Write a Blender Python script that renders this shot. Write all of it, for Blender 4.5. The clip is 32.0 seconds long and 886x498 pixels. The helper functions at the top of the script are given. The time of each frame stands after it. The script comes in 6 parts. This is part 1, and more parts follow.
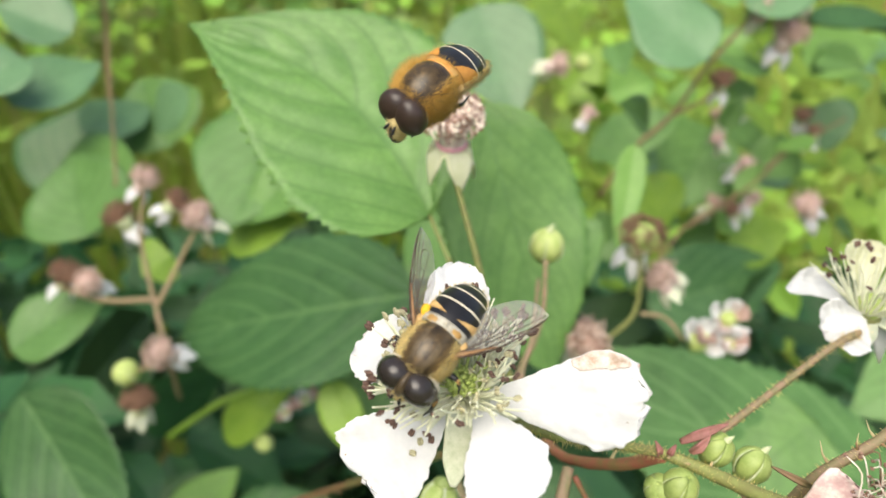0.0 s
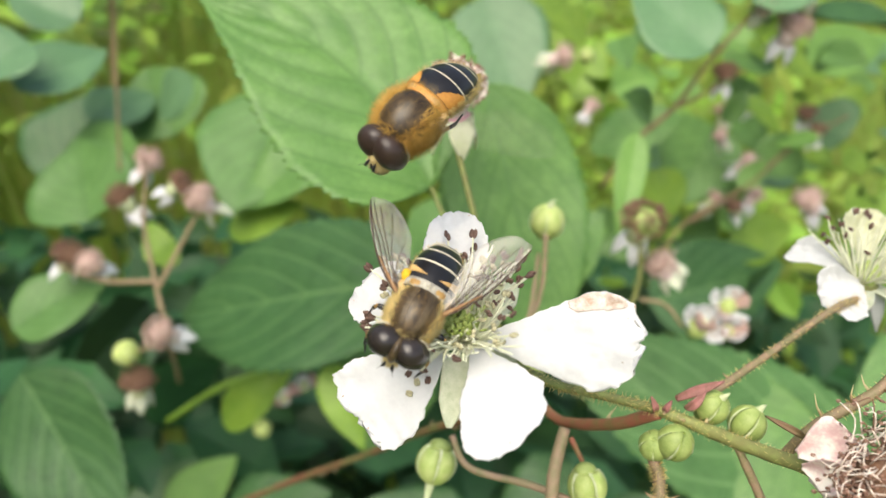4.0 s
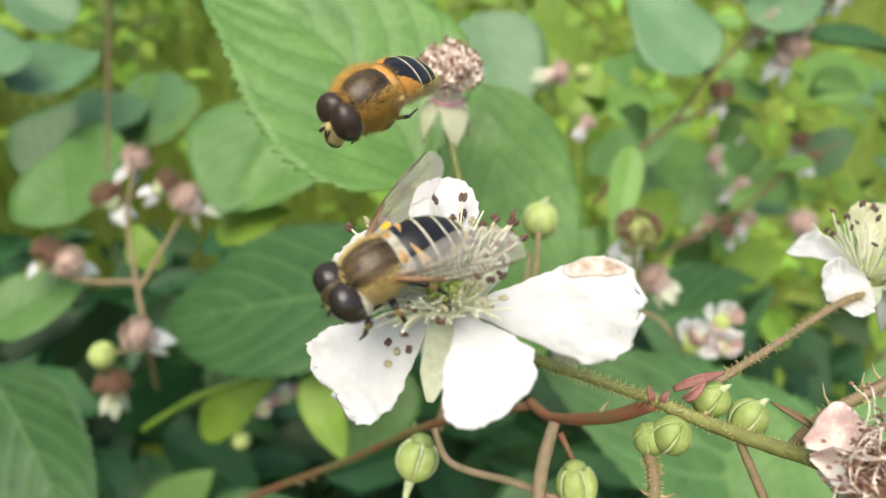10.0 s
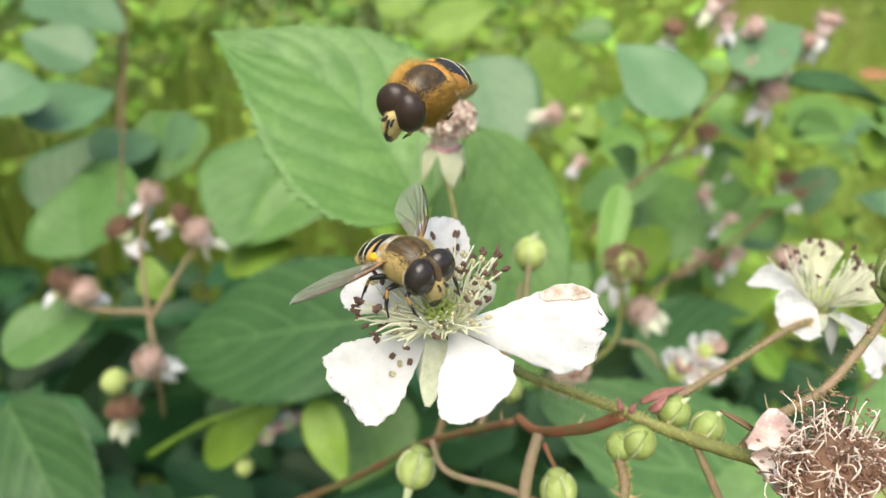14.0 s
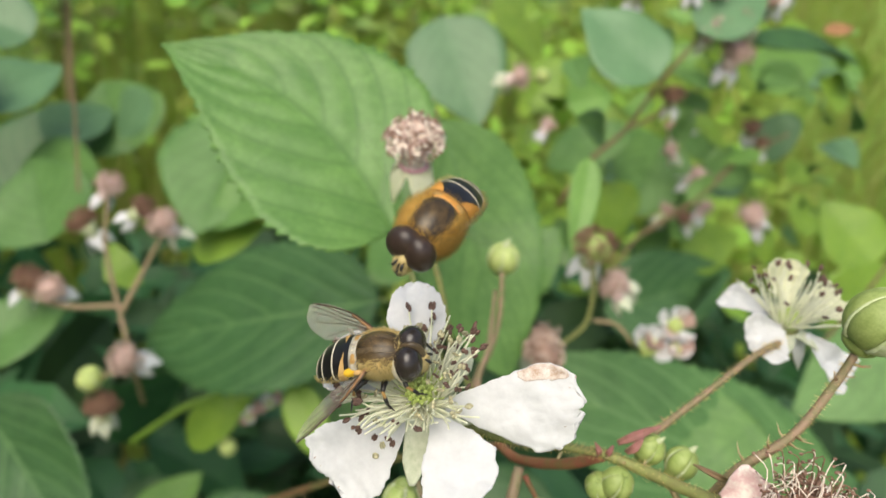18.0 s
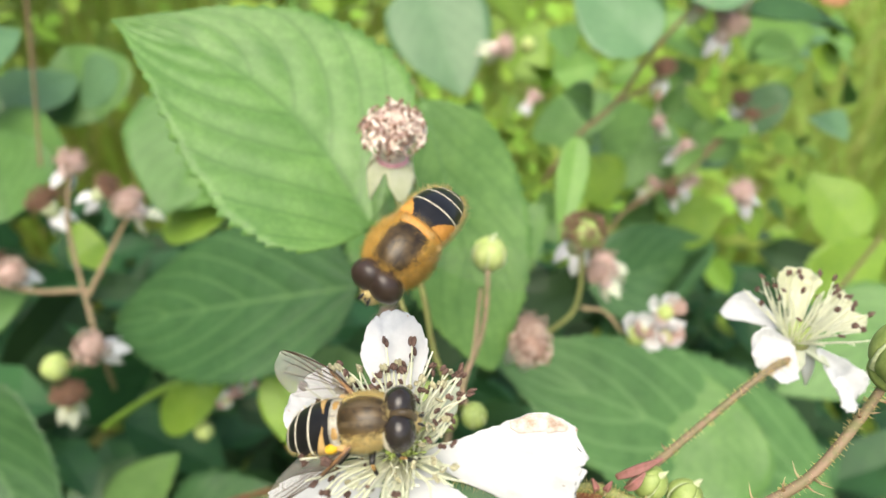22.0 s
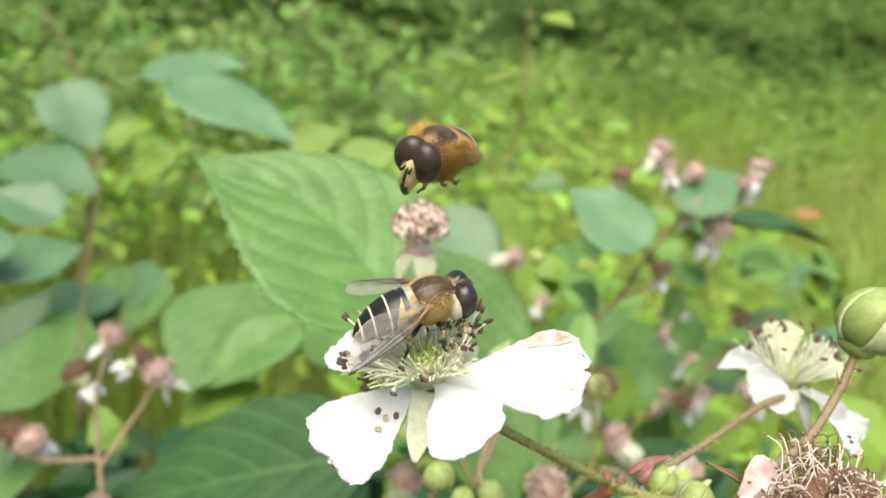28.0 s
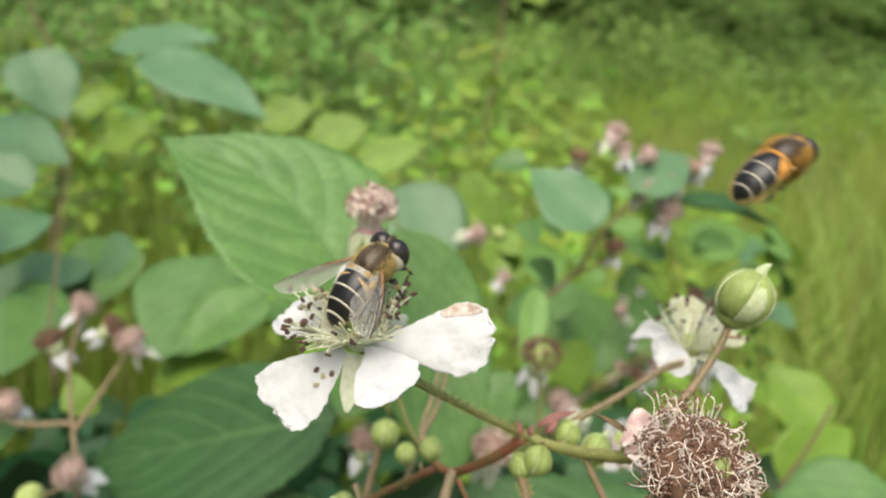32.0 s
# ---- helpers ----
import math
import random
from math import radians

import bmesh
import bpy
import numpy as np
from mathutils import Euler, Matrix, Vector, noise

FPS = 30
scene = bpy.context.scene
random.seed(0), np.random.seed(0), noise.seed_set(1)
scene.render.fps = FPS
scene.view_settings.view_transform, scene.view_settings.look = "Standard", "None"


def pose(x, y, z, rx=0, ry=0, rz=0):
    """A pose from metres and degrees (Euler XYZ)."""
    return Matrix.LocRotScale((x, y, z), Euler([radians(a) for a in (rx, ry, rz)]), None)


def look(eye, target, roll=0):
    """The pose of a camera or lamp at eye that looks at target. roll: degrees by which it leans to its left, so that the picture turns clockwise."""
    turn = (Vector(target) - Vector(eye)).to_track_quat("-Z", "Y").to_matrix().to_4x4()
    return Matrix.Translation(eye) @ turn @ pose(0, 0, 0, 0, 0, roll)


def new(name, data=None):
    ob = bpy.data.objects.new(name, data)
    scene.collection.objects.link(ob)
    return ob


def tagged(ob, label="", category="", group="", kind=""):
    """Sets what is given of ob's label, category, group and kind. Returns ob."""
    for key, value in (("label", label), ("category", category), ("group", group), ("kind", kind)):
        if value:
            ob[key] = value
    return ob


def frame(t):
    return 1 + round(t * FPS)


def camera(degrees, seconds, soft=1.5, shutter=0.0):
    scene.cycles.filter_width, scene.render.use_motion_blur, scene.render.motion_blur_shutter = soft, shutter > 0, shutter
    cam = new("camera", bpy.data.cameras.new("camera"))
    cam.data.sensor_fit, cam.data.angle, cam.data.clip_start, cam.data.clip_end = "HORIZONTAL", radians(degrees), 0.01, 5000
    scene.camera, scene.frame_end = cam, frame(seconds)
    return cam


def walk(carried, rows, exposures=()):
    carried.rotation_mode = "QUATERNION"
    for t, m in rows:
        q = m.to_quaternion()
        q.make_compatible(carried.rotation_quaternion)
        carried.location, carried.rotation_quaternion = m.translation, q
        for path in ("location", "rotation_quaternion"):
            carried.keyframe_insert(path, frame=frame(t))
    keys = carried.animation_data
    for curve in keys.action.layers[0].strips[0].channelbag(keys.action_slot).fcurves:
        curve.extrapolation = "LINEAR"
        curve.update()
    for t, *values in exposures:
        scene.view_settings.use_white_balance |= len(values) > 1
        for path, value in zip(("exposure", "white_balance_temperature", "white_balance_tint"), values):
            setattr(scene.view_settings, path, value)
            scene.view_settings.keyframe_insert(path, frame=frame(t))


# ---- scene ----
cam = camera(65.72, 32.0, soft=1.5, shutter=0.5)
EYE = 0.9  # metres above the ground of the first eye
MM = 0.001
# seconds; millimetres from the first eye; degrees
ROWS = [
    (0.0, -0.00, 0.00, 0.00, 58.00, 0.00, -0.00),
    (0.5, 0.96, -0.18, -1.78, 58.49, -0.20, 0.09),
    (1.0, 0.01, -0.58, -2.90, 58.66, -0.43, 0.38),
    (1.5, -0.85, -1.73, -2.46, 58.71, -0.32, 0.45),
    (2.0, -1.19, -1.86, -3.32, 58.57, -0.48, 0.76),
    (2.5, -0.89, -1.11, -3.45, 58.39, -0.43, 0.70),
    (3.0, -0.85, -1.45, -3.20, 58.36, -0.59, 0.72),
    (3.5, -0.06, -2.04, -3.74, 58.36, -0.55, 0.62),
    (4.0, 0.25, -2.96, -3.84, 58.23, -0.73, 0.64),
    (4.5, 0.98, -2.96, -4.73, 58.23, -0.97, 0.85),
    (6.5, 2.12, -2.26, -7.47, 58.42, -1.46, 0.69),
    (7.0, 1.56, -0.66, -8.55, 58.37, -1.61, 0.69),
    (7.5, 0.67, -1.98, -7.88, 58.56, -1.94, 0.63),
    (8.0, 2.40, -1.47, -8.10, 58.72, -2.27, 0.67),
    (8.5, 0.37, -0.90, -9.79, 59.09, -2.49, 0.82),
    (9.0, 1.11, -0.35, -9.20, 59.53, -2.56, 0.87),
    (9.5, -0.60, -0.94, -9.39, 60.09, -2.62, 0.97),
    (10.0, 0.79, -2.19, -10.15, 60.44, -2.64, 0.93),
    (10.5, -0.62, -3.05, -10.20, 60.73, -2.84, 1.02),
    (11.0, 0.64, -3.65, -9.17, 61.08, -2.96, 1.12),
    (11.5, -1.22, -3.34, -9.70, 61.48, -3.52, 1.33),
    (12.0, 1.18, -6.09, -10.22, 62.02, -3.77, 1.50),
    (12.5, 0.19, -7.03, -9.86, 62.54, -3.73, 1.56),
    (13.0, 2.07, -8.21, -8.51, 62.97, -3.25, 1.27),
    (13.5, 0.70, -11.11, -5.49, 63.26, -3.03, 1.13),
    (15.5, 2.85, -10.32, -6.70, 62.80, -2.50, 0.67),
    (16.0, 2.38, -10.03, -5.23, 62.43, -2.99, 0.38),
    (16.5, 1.86, -8.63, -2.38, 62.03, -2.58, -0.84),
    (17.0, 1.25, -6.39, 0.17, 61.45, -2.27, -1.41),
    (17.5, 0.51, -6.15, 3.15, 60.42, -1.69, -2.13),
    (18.0, 0.27, -4.37, 4.99, 58.18, -1.82, -2.41),
    (18.5, 2.24, -0.51, 3.38, 58.80, -1.83, -2.97),
    (19.0, 3.09, 2.66, 3.63, 59.10, -1.70, -3.54),
    (19.5, 2.70, 3.84, 1.93, 57.78, -2.21, -3.50),
    (20.0, 0.70, 5.63, 1.92, 57.13, -2.43, -3.58),
    (20.5, 1.26, 6.21, 2.35, 56.38, -2.67, -3.73),
    (21.0, 1.20, 5.36, 2.18, 55.61, -2.92, -3.65),
    (21.5, -0.07, 6.95, 3.02, 55.20, -2.63, -3.73),
    (22.0, 0.73, 5.42, 5.17, 55.12, -2.57, -3.71),
    (22.5, 0.18, 4.32, 6.41, 55.09, -2.53, -3.72),
    (23.0, 1.66, 1.70, 5.09, 55.60, -2.89, -3.45),
    (23.5, 2.56, -1.50, 5.08, 56.32, -3.29, -3.14),
    (24.0, 1.69, -6.21, 1.49, 56.60, -3.85, -2.41),
    (24.5, -0.38, -6.41, -3.35, 56.65, -4.29, -1.81),
    (25.0, -0.04, -6.12, -5.54, 57.91, -4.49, -1.42),
    (25.5, 1.17, -4.53, -9.81, 63.14, -6.13, -0.83),
    (27.5, -0.35, -14.58, -16.41, 73.58, -3.77, -1.94),
    (28.0, -0.56, -16.67, -14.38, 77.35, -2.93, -2.40),
    (28.5, -0.12, -14.77, -19.22, 78.71, -2.98, -2.30),
    (29.0, 2.13, -10.86, -22.33, 79.05, -2.86, -2.53),
    (29.5, 1.41, -12.14, -23.63, 79.19, -4.41, -2.47),
    (30.0, 1.35, -16.11, -19.20, 79.13, -4.12, -2.74),
    (30.5, 3.81, -17.78, -18.26, 76.30, -3.32, -3.34),
    (31.0, 2.63, -22.05, -12.09, 75.07, -3.95, -3.88),
    (31.5, 3.87, -24.46, -9.58, 75.14, -4.13, -4.17),
    (32.0, 3.61, -26.57, -10.87, 75.24, -4.02, -4.12),
]
EXPOSURES = [(t, 0.72 + e, 6850, 6.5) for t, e in ((0, 0.1), (3, 0.1), (4.5, 0.04), (7, -0.06), (8.5, -0.05), (10, 0), (12, 0.05), (16, 0.06), (17, -0.15), (18, -0.22), (19, -0.03), (20, 0.12), (21, 0.1), (22, 0.2), (23, 0.3), (24, 0.22), (25, 0.1), (26.5, 0.15), (28, 0.2), (28.8, 0.08), (29.5, -0.12), (30, -0.18), (32, -0.18))]
walk(cam, [(t, pose(x * MM, y * MM, EYE + z * MM, rx, ry, rz)) for t, x, y, z, rx, ry, rz in ROWS], EXPOSURES)
# ---- depth of field: the lens is close to its subject ----
cam.data.dof.use_dof = True
cam.data.dof.focus_distance = 0.0585
cam.data.dof.aperture_fstop = 28.0

# ---- world and sun: a bright overcast sky ----
world = bpy.data.worlds.new("sky")
scene.world = world
world.use_nodes = True
wn = world.node_tree
wn.nodes.clear()
sky = wn.nodes.new("ShaderNodeTexSky")
sky.sky_type = 'NISHITA'
sky.sun_disc = False
sky.sun_elevation = radians(58)
sky.sun_rotation = radians(200)
sky.dust_density = 4.0
sky.air_density = 1.0
wbg = wn.nodes.new("ShaderNodeBackground")
wbg.inputs["Strength"].default_value = 0.128
wout = wn.nodes.new("ShaderNodeOutputWorld")
wn.links.new(sky.outputs[0], wbg.inputs[0])
wn.links.new(wbg.outputs[0], wout.inputs[0])
sun_data = bpy.data.lights.new("sun", 'SUN')
sun_data.energy = 1.9
sun_data.angle = radians(58)
sun_data.color = (1.0, 0.96, 0.9)
sun = new("sun", sun_data)
sun.matrix_world = look((0, 0, 5), (0.5, 1.3, 2.0))
scene.view_settings.exposure = 0.72

# ---- materials ----
def mat(name, color, dark=None, rough=0.5, size=2.0, amount=0.5, bump=0.2, transmit=0.0, spec=0.4, fine=0.3, contrast=(0.35, 0.65), stretch=None, spread=0.12, island=0.0):
    """A mottled surface; size: the patches in millimetres; fine: the grain's share of it."""
    m = bpy.data.materials.new(name)
    m.use_nodes = True
    nt = m.node_tree
    n = nt.nodes
    n.clear()
    link = nt.links.new
    tc = n.new("ShaderNodeTexCoord")
    big = n.new("ShaderNodeTexNoise")
    big.inputs["Scale"].default_value = 1000.0 / size
    big.inputs["Detail"].default_value = 4
    small = n.new("ShaderNodeTexNoise")
    small.inputs["Scale"].default_value = 1000.0 / (size * 0.18)
    small.inputs["Detail"].default_value = 3
    link(tc.outputs["Object"], big.inputs["Vector"])
    link(tc.outputs["Object"], small.inputs["Vector"])
    if stretch:
        mp = n.new("ShaderNodeMapping")
        mp.inputs["Scale"].default_value = stretch
        link(tc.outputs["Object"], mp.inputs["Vector"])
        link(mp.outputs[0], big.inputs["Vector"])
    both = n.new("ShaderNodeMix")
    both.inputs[0].default_value = fine
    link(big.outputs["Fac"], both.inputs[2])
    link(small.outputs["Fac"], both.inputs[3])
    rng = n.new("ShaderNodeMapRange")
    rng.inputs[1].default_value, rng.inputs[2].default_value = contrast
    link(both.outputs[0], rng.inputs[0])
    oi = n.new("ShaderNodeObjectInfo")
    col = n.new("ShaderNodeMix")
    col.data_type = 'RGBA'
    dark = dark or tuple(c * (1 - amount) for c in color)
    col.inputs[6].default_value = (*dark, 1)
    col.inputs[7].default_value = (*color, 1)
    link(rng.outputs[0], col.inputs[0])
    vary = n.new("ShaderNodeHueSaturation")
    mr = n.new("ShaderNodeMapRange")
    mr.inputs[3].default_value, mr.inputs[4].default_value = 1 - spread, 1 + spread
    link(oi.outputs["Random"], mr.inputs[0])
    link(mr.outputs[0], vary.inputs["Value"])
    link(col.outputs[2], vary.inputs["Color"])
    if island:
        geo = n.new("ShaderNodeNewGeometry")
        ir = n.new("ShaderNodeMapRange")
        ir.inputs[3].default_value, ir.inputs[4].default_value = 1 - island, 1 + island
        link(geo.outputs["Random Per Island"], ir.inputs[0])
        each = n.new("ShaderNodeMath")
        each.operation = 'MULTIPLY'
        link(mr.outputs[0], each.inputs[0])
        link(ir.outputs[0], each.inputs[1])
        link(each.outputs[0], vary.inputs["Value"])
        hue = n.new("ShaderNodeMapRange")
        hue.inputs[3].default_value, hue.inputs[4].default_value = 0.5 - 0.05 * island, 0.5 + 0.07 * island
        link(geo.outputs["Random Per Island"], hue.inputs[0])
        link(hue.outputs[0], vary.inputs["Hue"])
    bs = n.new("ShaderNodeBsdfPrincipled")
    bs.inputs["Roughness"].default_value = rough
    bs.inputs["Specular IOR Level"].default_value = spec
    link(vary.outputs[0], bs.inputs["Base Color"])
    bp = n.new("ShaderNodeBump")
    bp.inputs["Strength"].default_value = bump
    bp.inputs["Distance"].default_value = size * 0.08 * MM
    link(both.outputs[0], bp.inputs["Height"])
    link(bp.outputs[0], bs.inputs["Normal"])
    out = n.new("ShaderNodeOutputMaterial")
    last = bs.outputs[0]
    if transmit:
        tr = n.new("ShaderNodeBsdfTranslucent")
        link(vary.outputs[0], tr.inputs["Color"])
        mx = n.new("ShaderNodeMixShader")
        mx.inputs[0].default_value = transmit
        link(last, mx.inputs[1])
        link(tr.outputs[0], mx.inputs[2])
        last = mx.outputs[0]
    link(last, out.inputs[0])
    m["base"] = 1
    return m


def leaf_mat(name, color, dark, vein, veins=6, rough=0.45, transmit=0.28, vein_amount=0.5):
    """A leaf: mottled green with side veins that run out from the midrib along the UV map."""
    m = mat(name, color, dark, rough=rough, size=9.0, bump=0.25, transmit=transmit, spec=0.5, fine=0.35)
    nt = m.node_tree
    n, link = nt.nodes, nt.links.new
    vary = next(k for k in n if k.bl_idname == "ShaderNodeHueSaturation")
    users = [l.to_socket for l in nt.links if l.from_node == vary]
    uv = n.new("ShaderNodeUVMap")
    sep = n.new("ShaderNodeSeparateXYZ")
    link(uv.outputs[0], sep.inputs[0])

    def op(kind, a, b=None):
        k = n.new("ShaderNodeMath")
        k.operation = kind
        for i, x in enumerate((a, b)):
            if x is None:
                continue
            if isinstance(x, (int, float)):
                k.inputs[i].default_value = x
            else:
                link(x, k.inputs[i])
        return k.outputs[0]

    av = op('ABSOLUTE', op('SUBTRACT', op('MULTIPLY', sep.outputs[1], 2.0), 1.0))
    ph = op('MULTIPLY', op('SUBTRACT', sep.outputs[0], op('MULTIPLY', op('POWER', av, 1.2), 0.48)), float(veins))
    saw = op('ABSOLUTE', op('SUBTRACT', op('FRACT', ph), 0.5))
    line = op('SUBTRACT', 1.0, op('MINIMUM', op('MULTIPLY', saw, 9.0), 1.0))
    mid = op('SUBTRACT', 1.0, op('MINIMUM', op('MULTIPLY', av, 22.0), 1.0))
    cross = n.new("ShaderNodeTexVoronoi")
    cross.feature = 'DISTANCE_TO_EDGE'
    cross.inputs["Scale"].default_value = 700.0
    tc = next(k for k in n if k.bl_idname == "ShaderNodeTexCoord")
    link(tc.outputs["Object"], cross.inputs["Vector"])
    net = op('MULTIPLY', op('SUBTRACT', 1.0, op('MINIMUM', op('MULTIPLY', cross.outputs["Distance"], 9.0), 1.0)), 0.45)
    fac = op('MULTIPLY', op('MAXIMUM', op('MAXIMUM', line, mid), net), vein_amount)
    mix = n.new("ShaderNodeMix")
    mix.data_type = 'RGBA'
    link(fac, mix.inputs[0])
    link(vary.outputs[0], mix.inputs[6])
    mix.inputs[7].default_value = (*vein, 1)
    for s in users:
        link(mix.outputs[2], s)
    return m


M_LEAF = leaf_mat("leaf_green", (0.18, 0.345, 0.088), (0.105, 0.235, 0.055), (0.075, 0.19, 0.04), vein_amount=0.7)
# Tone of deep green leaves; on thicket leaves it stands in for shade.
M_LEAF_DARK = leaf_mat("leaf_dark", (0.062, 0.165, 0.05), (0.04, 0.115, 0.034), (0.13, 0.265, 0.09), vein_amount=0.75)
M_LEAF_LIGHT = leaf_mat("leaf_light", (0.21, 0.4, 0.085), (0.15, 0.31, 0.06), (0.27, 0.46, 0.13))
M_LEAF_YELLOW = leaf_mat("leaf_yellow_green", (0.27, 0.44, 0.05), (0.18, 0.33, 0.035), (0.34, 0.5, 0.11), transmit=0.4)
M_LEAF_BLUE = leaf_mat("leaf_blue_green", (0.155, 0.3, 0.138), (0.118, 0.245, 0.108), (0.21, 0.37, 0.19), rough=0.4)
M_LEAF_MID = leaf_mat("leaf_mid", (0.145, 0.295, 0.08), (0.105, 0.23, 0.055), (0.06, 0.15, 0.035), vein_amount=0.7)
M_LEAF_VEINED = leaf_mat("leaf_pale_veined", (0.095, 0.215, 0.06), (0.06, 0.15, 0.04), (0.21, 0.37, 0.13), vein_amount=0.8)
M_RIB = mat("leaf_rib", (0.17, 0.33, 0.11), rough=0.5, size=1.0)
M_PETIOLE = mat("petiole", (0.2, 0.27, 0.08), (0.18, 0.17, 0.06), rough=0.55, size=1.5)
M_PETAL = mat("petal", (0.81, 0.815, 0.82), (0.73, 0.735, 0.74), rough=0.6, size=2.2, bump=0.55, transmit=0.3, spec=0.25, spread=0.02)
M_PETAL_BROWN = mat("petal_brown_edge", (0.8, 0.74, 0.68), (0.46, 0.31, 0.22), rough=0.8, size=0.8, bump=0.6, spec=0.1)
M_PETAL_SPOT = mat("petal_spot", (0.5, 0.37, 0.27), rough=0.8, size=0.4)
M_SEPAL = mat("sepal", (0.66, 0.68, 0.54), (0.5, 0.55, 0.38), rough=0.8, size=0.7, bump=0.5, spec=0.15, transmit=0.15)
M_FILAMENT = mat("filament", (0.87, 0.87, 0.73), (0.78, 0.8, 0.58), rough=0.5, size=1.0, transmit=0.25)
M_ANTHER = mat("anther", (0.17, 0.1, 0.075), (0.07, 0.038, 0.028), rough=0.7, size=0.3, bump=0.5)
M_ANTHER_PALE = mat("anther_pale", (0.56, 0.52, 0.32), rough=0.7, size=0.3, bump=0.5)
M_CARPEL = mat("carpel", (0.5, 0.58, 0.2), (0.36, 0.47, 0.11), rough=0.5, size=0.5)
M_STEM_GREEN = mat("stem_green", (0.25, 0.3, 0.09), (0.2, 0.2, 0.07), rough=0.6, size=0.8, bump=0.4, contrast=(0.42, 0.7))
M_STEM_RED = mat("stem_red", (0.34, 0.105, 0.07), (0.21, 0.15, 0.06), rough=0.5, size=1.4, bump=0.3)
M_CANE = mat("cane", (0.22, 0.1, 0.055), (0.16, 0.17, 0.06), rough=0.55, size=6.0, bump=0.3, contrast=(0.42, 0.58))
M_STEM_PINK = mat("stem_pink", (0.34, 0.22, 0.15), (0.2, 0.19, 0.085), rough=0.6, size=1.2, bump=0.35)
M_STEM_BROWN = mat("stem_brown", (0.2, 0.12, 0.07), (0.15, 0.13, 0.05), rough=0.7, size=2.0, bump=0.4)
M_THORN = mat("thorn", (0.5, 0.47, 0.25), (0.4, 0.2, 0.12), rough=0.5, size=1.0)
M_BUD = mat("bud_green", (0.37, 0.45, 0.15), (0.23, 0.31, 0.08), rough=0.5, size=1.2, bump=0.35)
M_BUD_SEAM = mat("bud_seam", (0.6, 0.64, 0.42), (0.42, 0.5, 0.24), rough=0.8, size=0.5, bump=0.4)
M_BUD_PALE = mat("bud_pale", (0.5, 0.57, 0.22), (0.34, 0.45, 0.11), rough=0.5, size=1.2)
M_STIPULE = mat("stipule", (0.36, 0.15, 0.14), (0.22, 0.11, 0.08), rough=0.6, size=0.8, bump=0.4)
M_DRY = mat("dry_stamen", (0.74, 0.63, 0.54), (0.36, 0.22, 0.16), rough=0.8, size=0.6)
M_DRY_PALE = mat("dry_stamen_pale", (0.88, 0.82, 0.74), (0.62, 0.48, 0.38), rough=0.8, size=0.6)
M_DRY_DARK = mat("dry_anther", (0.34, 0.2, 0.145), (0.16, 0.085, 0.06), rough=0.85, size=0.4)
M_PINK = mat("withered_pink", (0.88, 0.82, 0.74), (0.72, 0.49, 0.48), rough=0.7, size=1.6, bump=0.5, contrast=(0.42, 0.6))
M_CRIMSON = mat("withered_crimson", (0.47, 0.12, 0.15), (0.6, 0.3, 0.3), rough=0.6, size=0.6, bump=0.4)
M_HEAD = mat("spent_head", (0.46, 0.31, 0.25), (0.22, 0.13, 0.09), rough=0.85, size=1.2, bump=0.8)
M_HEAD_PINK = mat("spent_head_pink", (0.58, 0.42, 0.38), (0.36, 0.23, 0.18), rough=0.85, size=1.2, bump=0.8)
M_HEAD_BROWN = mat("spent_head_brown", (0.25, 0.14, 0.085), (0.14, 0.08, 0.05), rough=0.85, size=1.2, bump=0.8)
M_PINK_RING = mat("pink_ring", (0.72, 0.36, 0.42), (0.6, 0.3, 0.33), rough=0.7, size=0.8)
M_CREAM = mat("cream_petal", (0.8, 0.8, 0.62), (0.7, 0.72, 0.48), rough=0.6, size=1.2, transmit=0.3, spec=0.2)
M_ORANGE_LEAF = mat("orange_leaf_tip", (0.33, 0.17, 0.07), rough=0.7, size=2.0)
M_GRASS = mat("grass", (0.38, 0.49, 0.072), (0.21, 0.31, 0.045), rough=0.6, size=420.0, fine=0.4, transmit=0.3, island=0.4)
M_GRASS_TALL = mat("tall_grass", (0.44, 0.56, 0.12), (0.2, 0.31, 0.06), rough=0.55, size=150.0, transmit=0.3, island=0.5)
M_GRASS_DRY = mat("grass_dry", (0.52, 0.48, 0.17), (0.4, 0.38, 0.12), rough=0.7, size=60.0, transmit=0.2)
M_EARTH = mat("earth", (0.12, 0.13, 0.035), (0.06, 0.075, 0.02), rough=0.95, size=80.0, bump=0.6)
M_HEDGE = mat("hedge_leaf", (0.26, 0.37, 0.095), (0.15, 0.25, 0.055), rough=0.55, size=420.0, transmit=0.45, island=0.45)
M_SHRUB = mat("shrub_leaf", (0.27, 0.39, 0.09), (0.14, 0.25, 0.055), rough=0.5, size=200.0, transmit=0.3, island=0.5)
M_HEDGE_LIGHT = mat("hedge_leaf_light", (0.33, 0.46, 0.065), (0.21, 0.33, 0.045), rough=0.55, size=90.0, transmit=0.3, island=0.4)
M_WEED = mat("weed_leaf", (0.29, 0.42, 0.085), (0.16, 0.27, 0.05), rough=0.55, size=300.0, transmit=0.35, island=0.3)
# Undergrowth leaves: the thicket's deep shade is put into this dark green.
M_UNDER_SHADED = mat("under_leaf_shaded", (0.05, 0.13, 0.04), (0.03, 0.09, 0.03), rough=0.5, size=30.0, transmit=0.25, island=0.45)
M_EYE = mat("eye", (0.056, 0.036, 0.028), (0.032, 0.021, 0.017), rough=0.32, size=1.5, bump=0.0, spec=0.4)
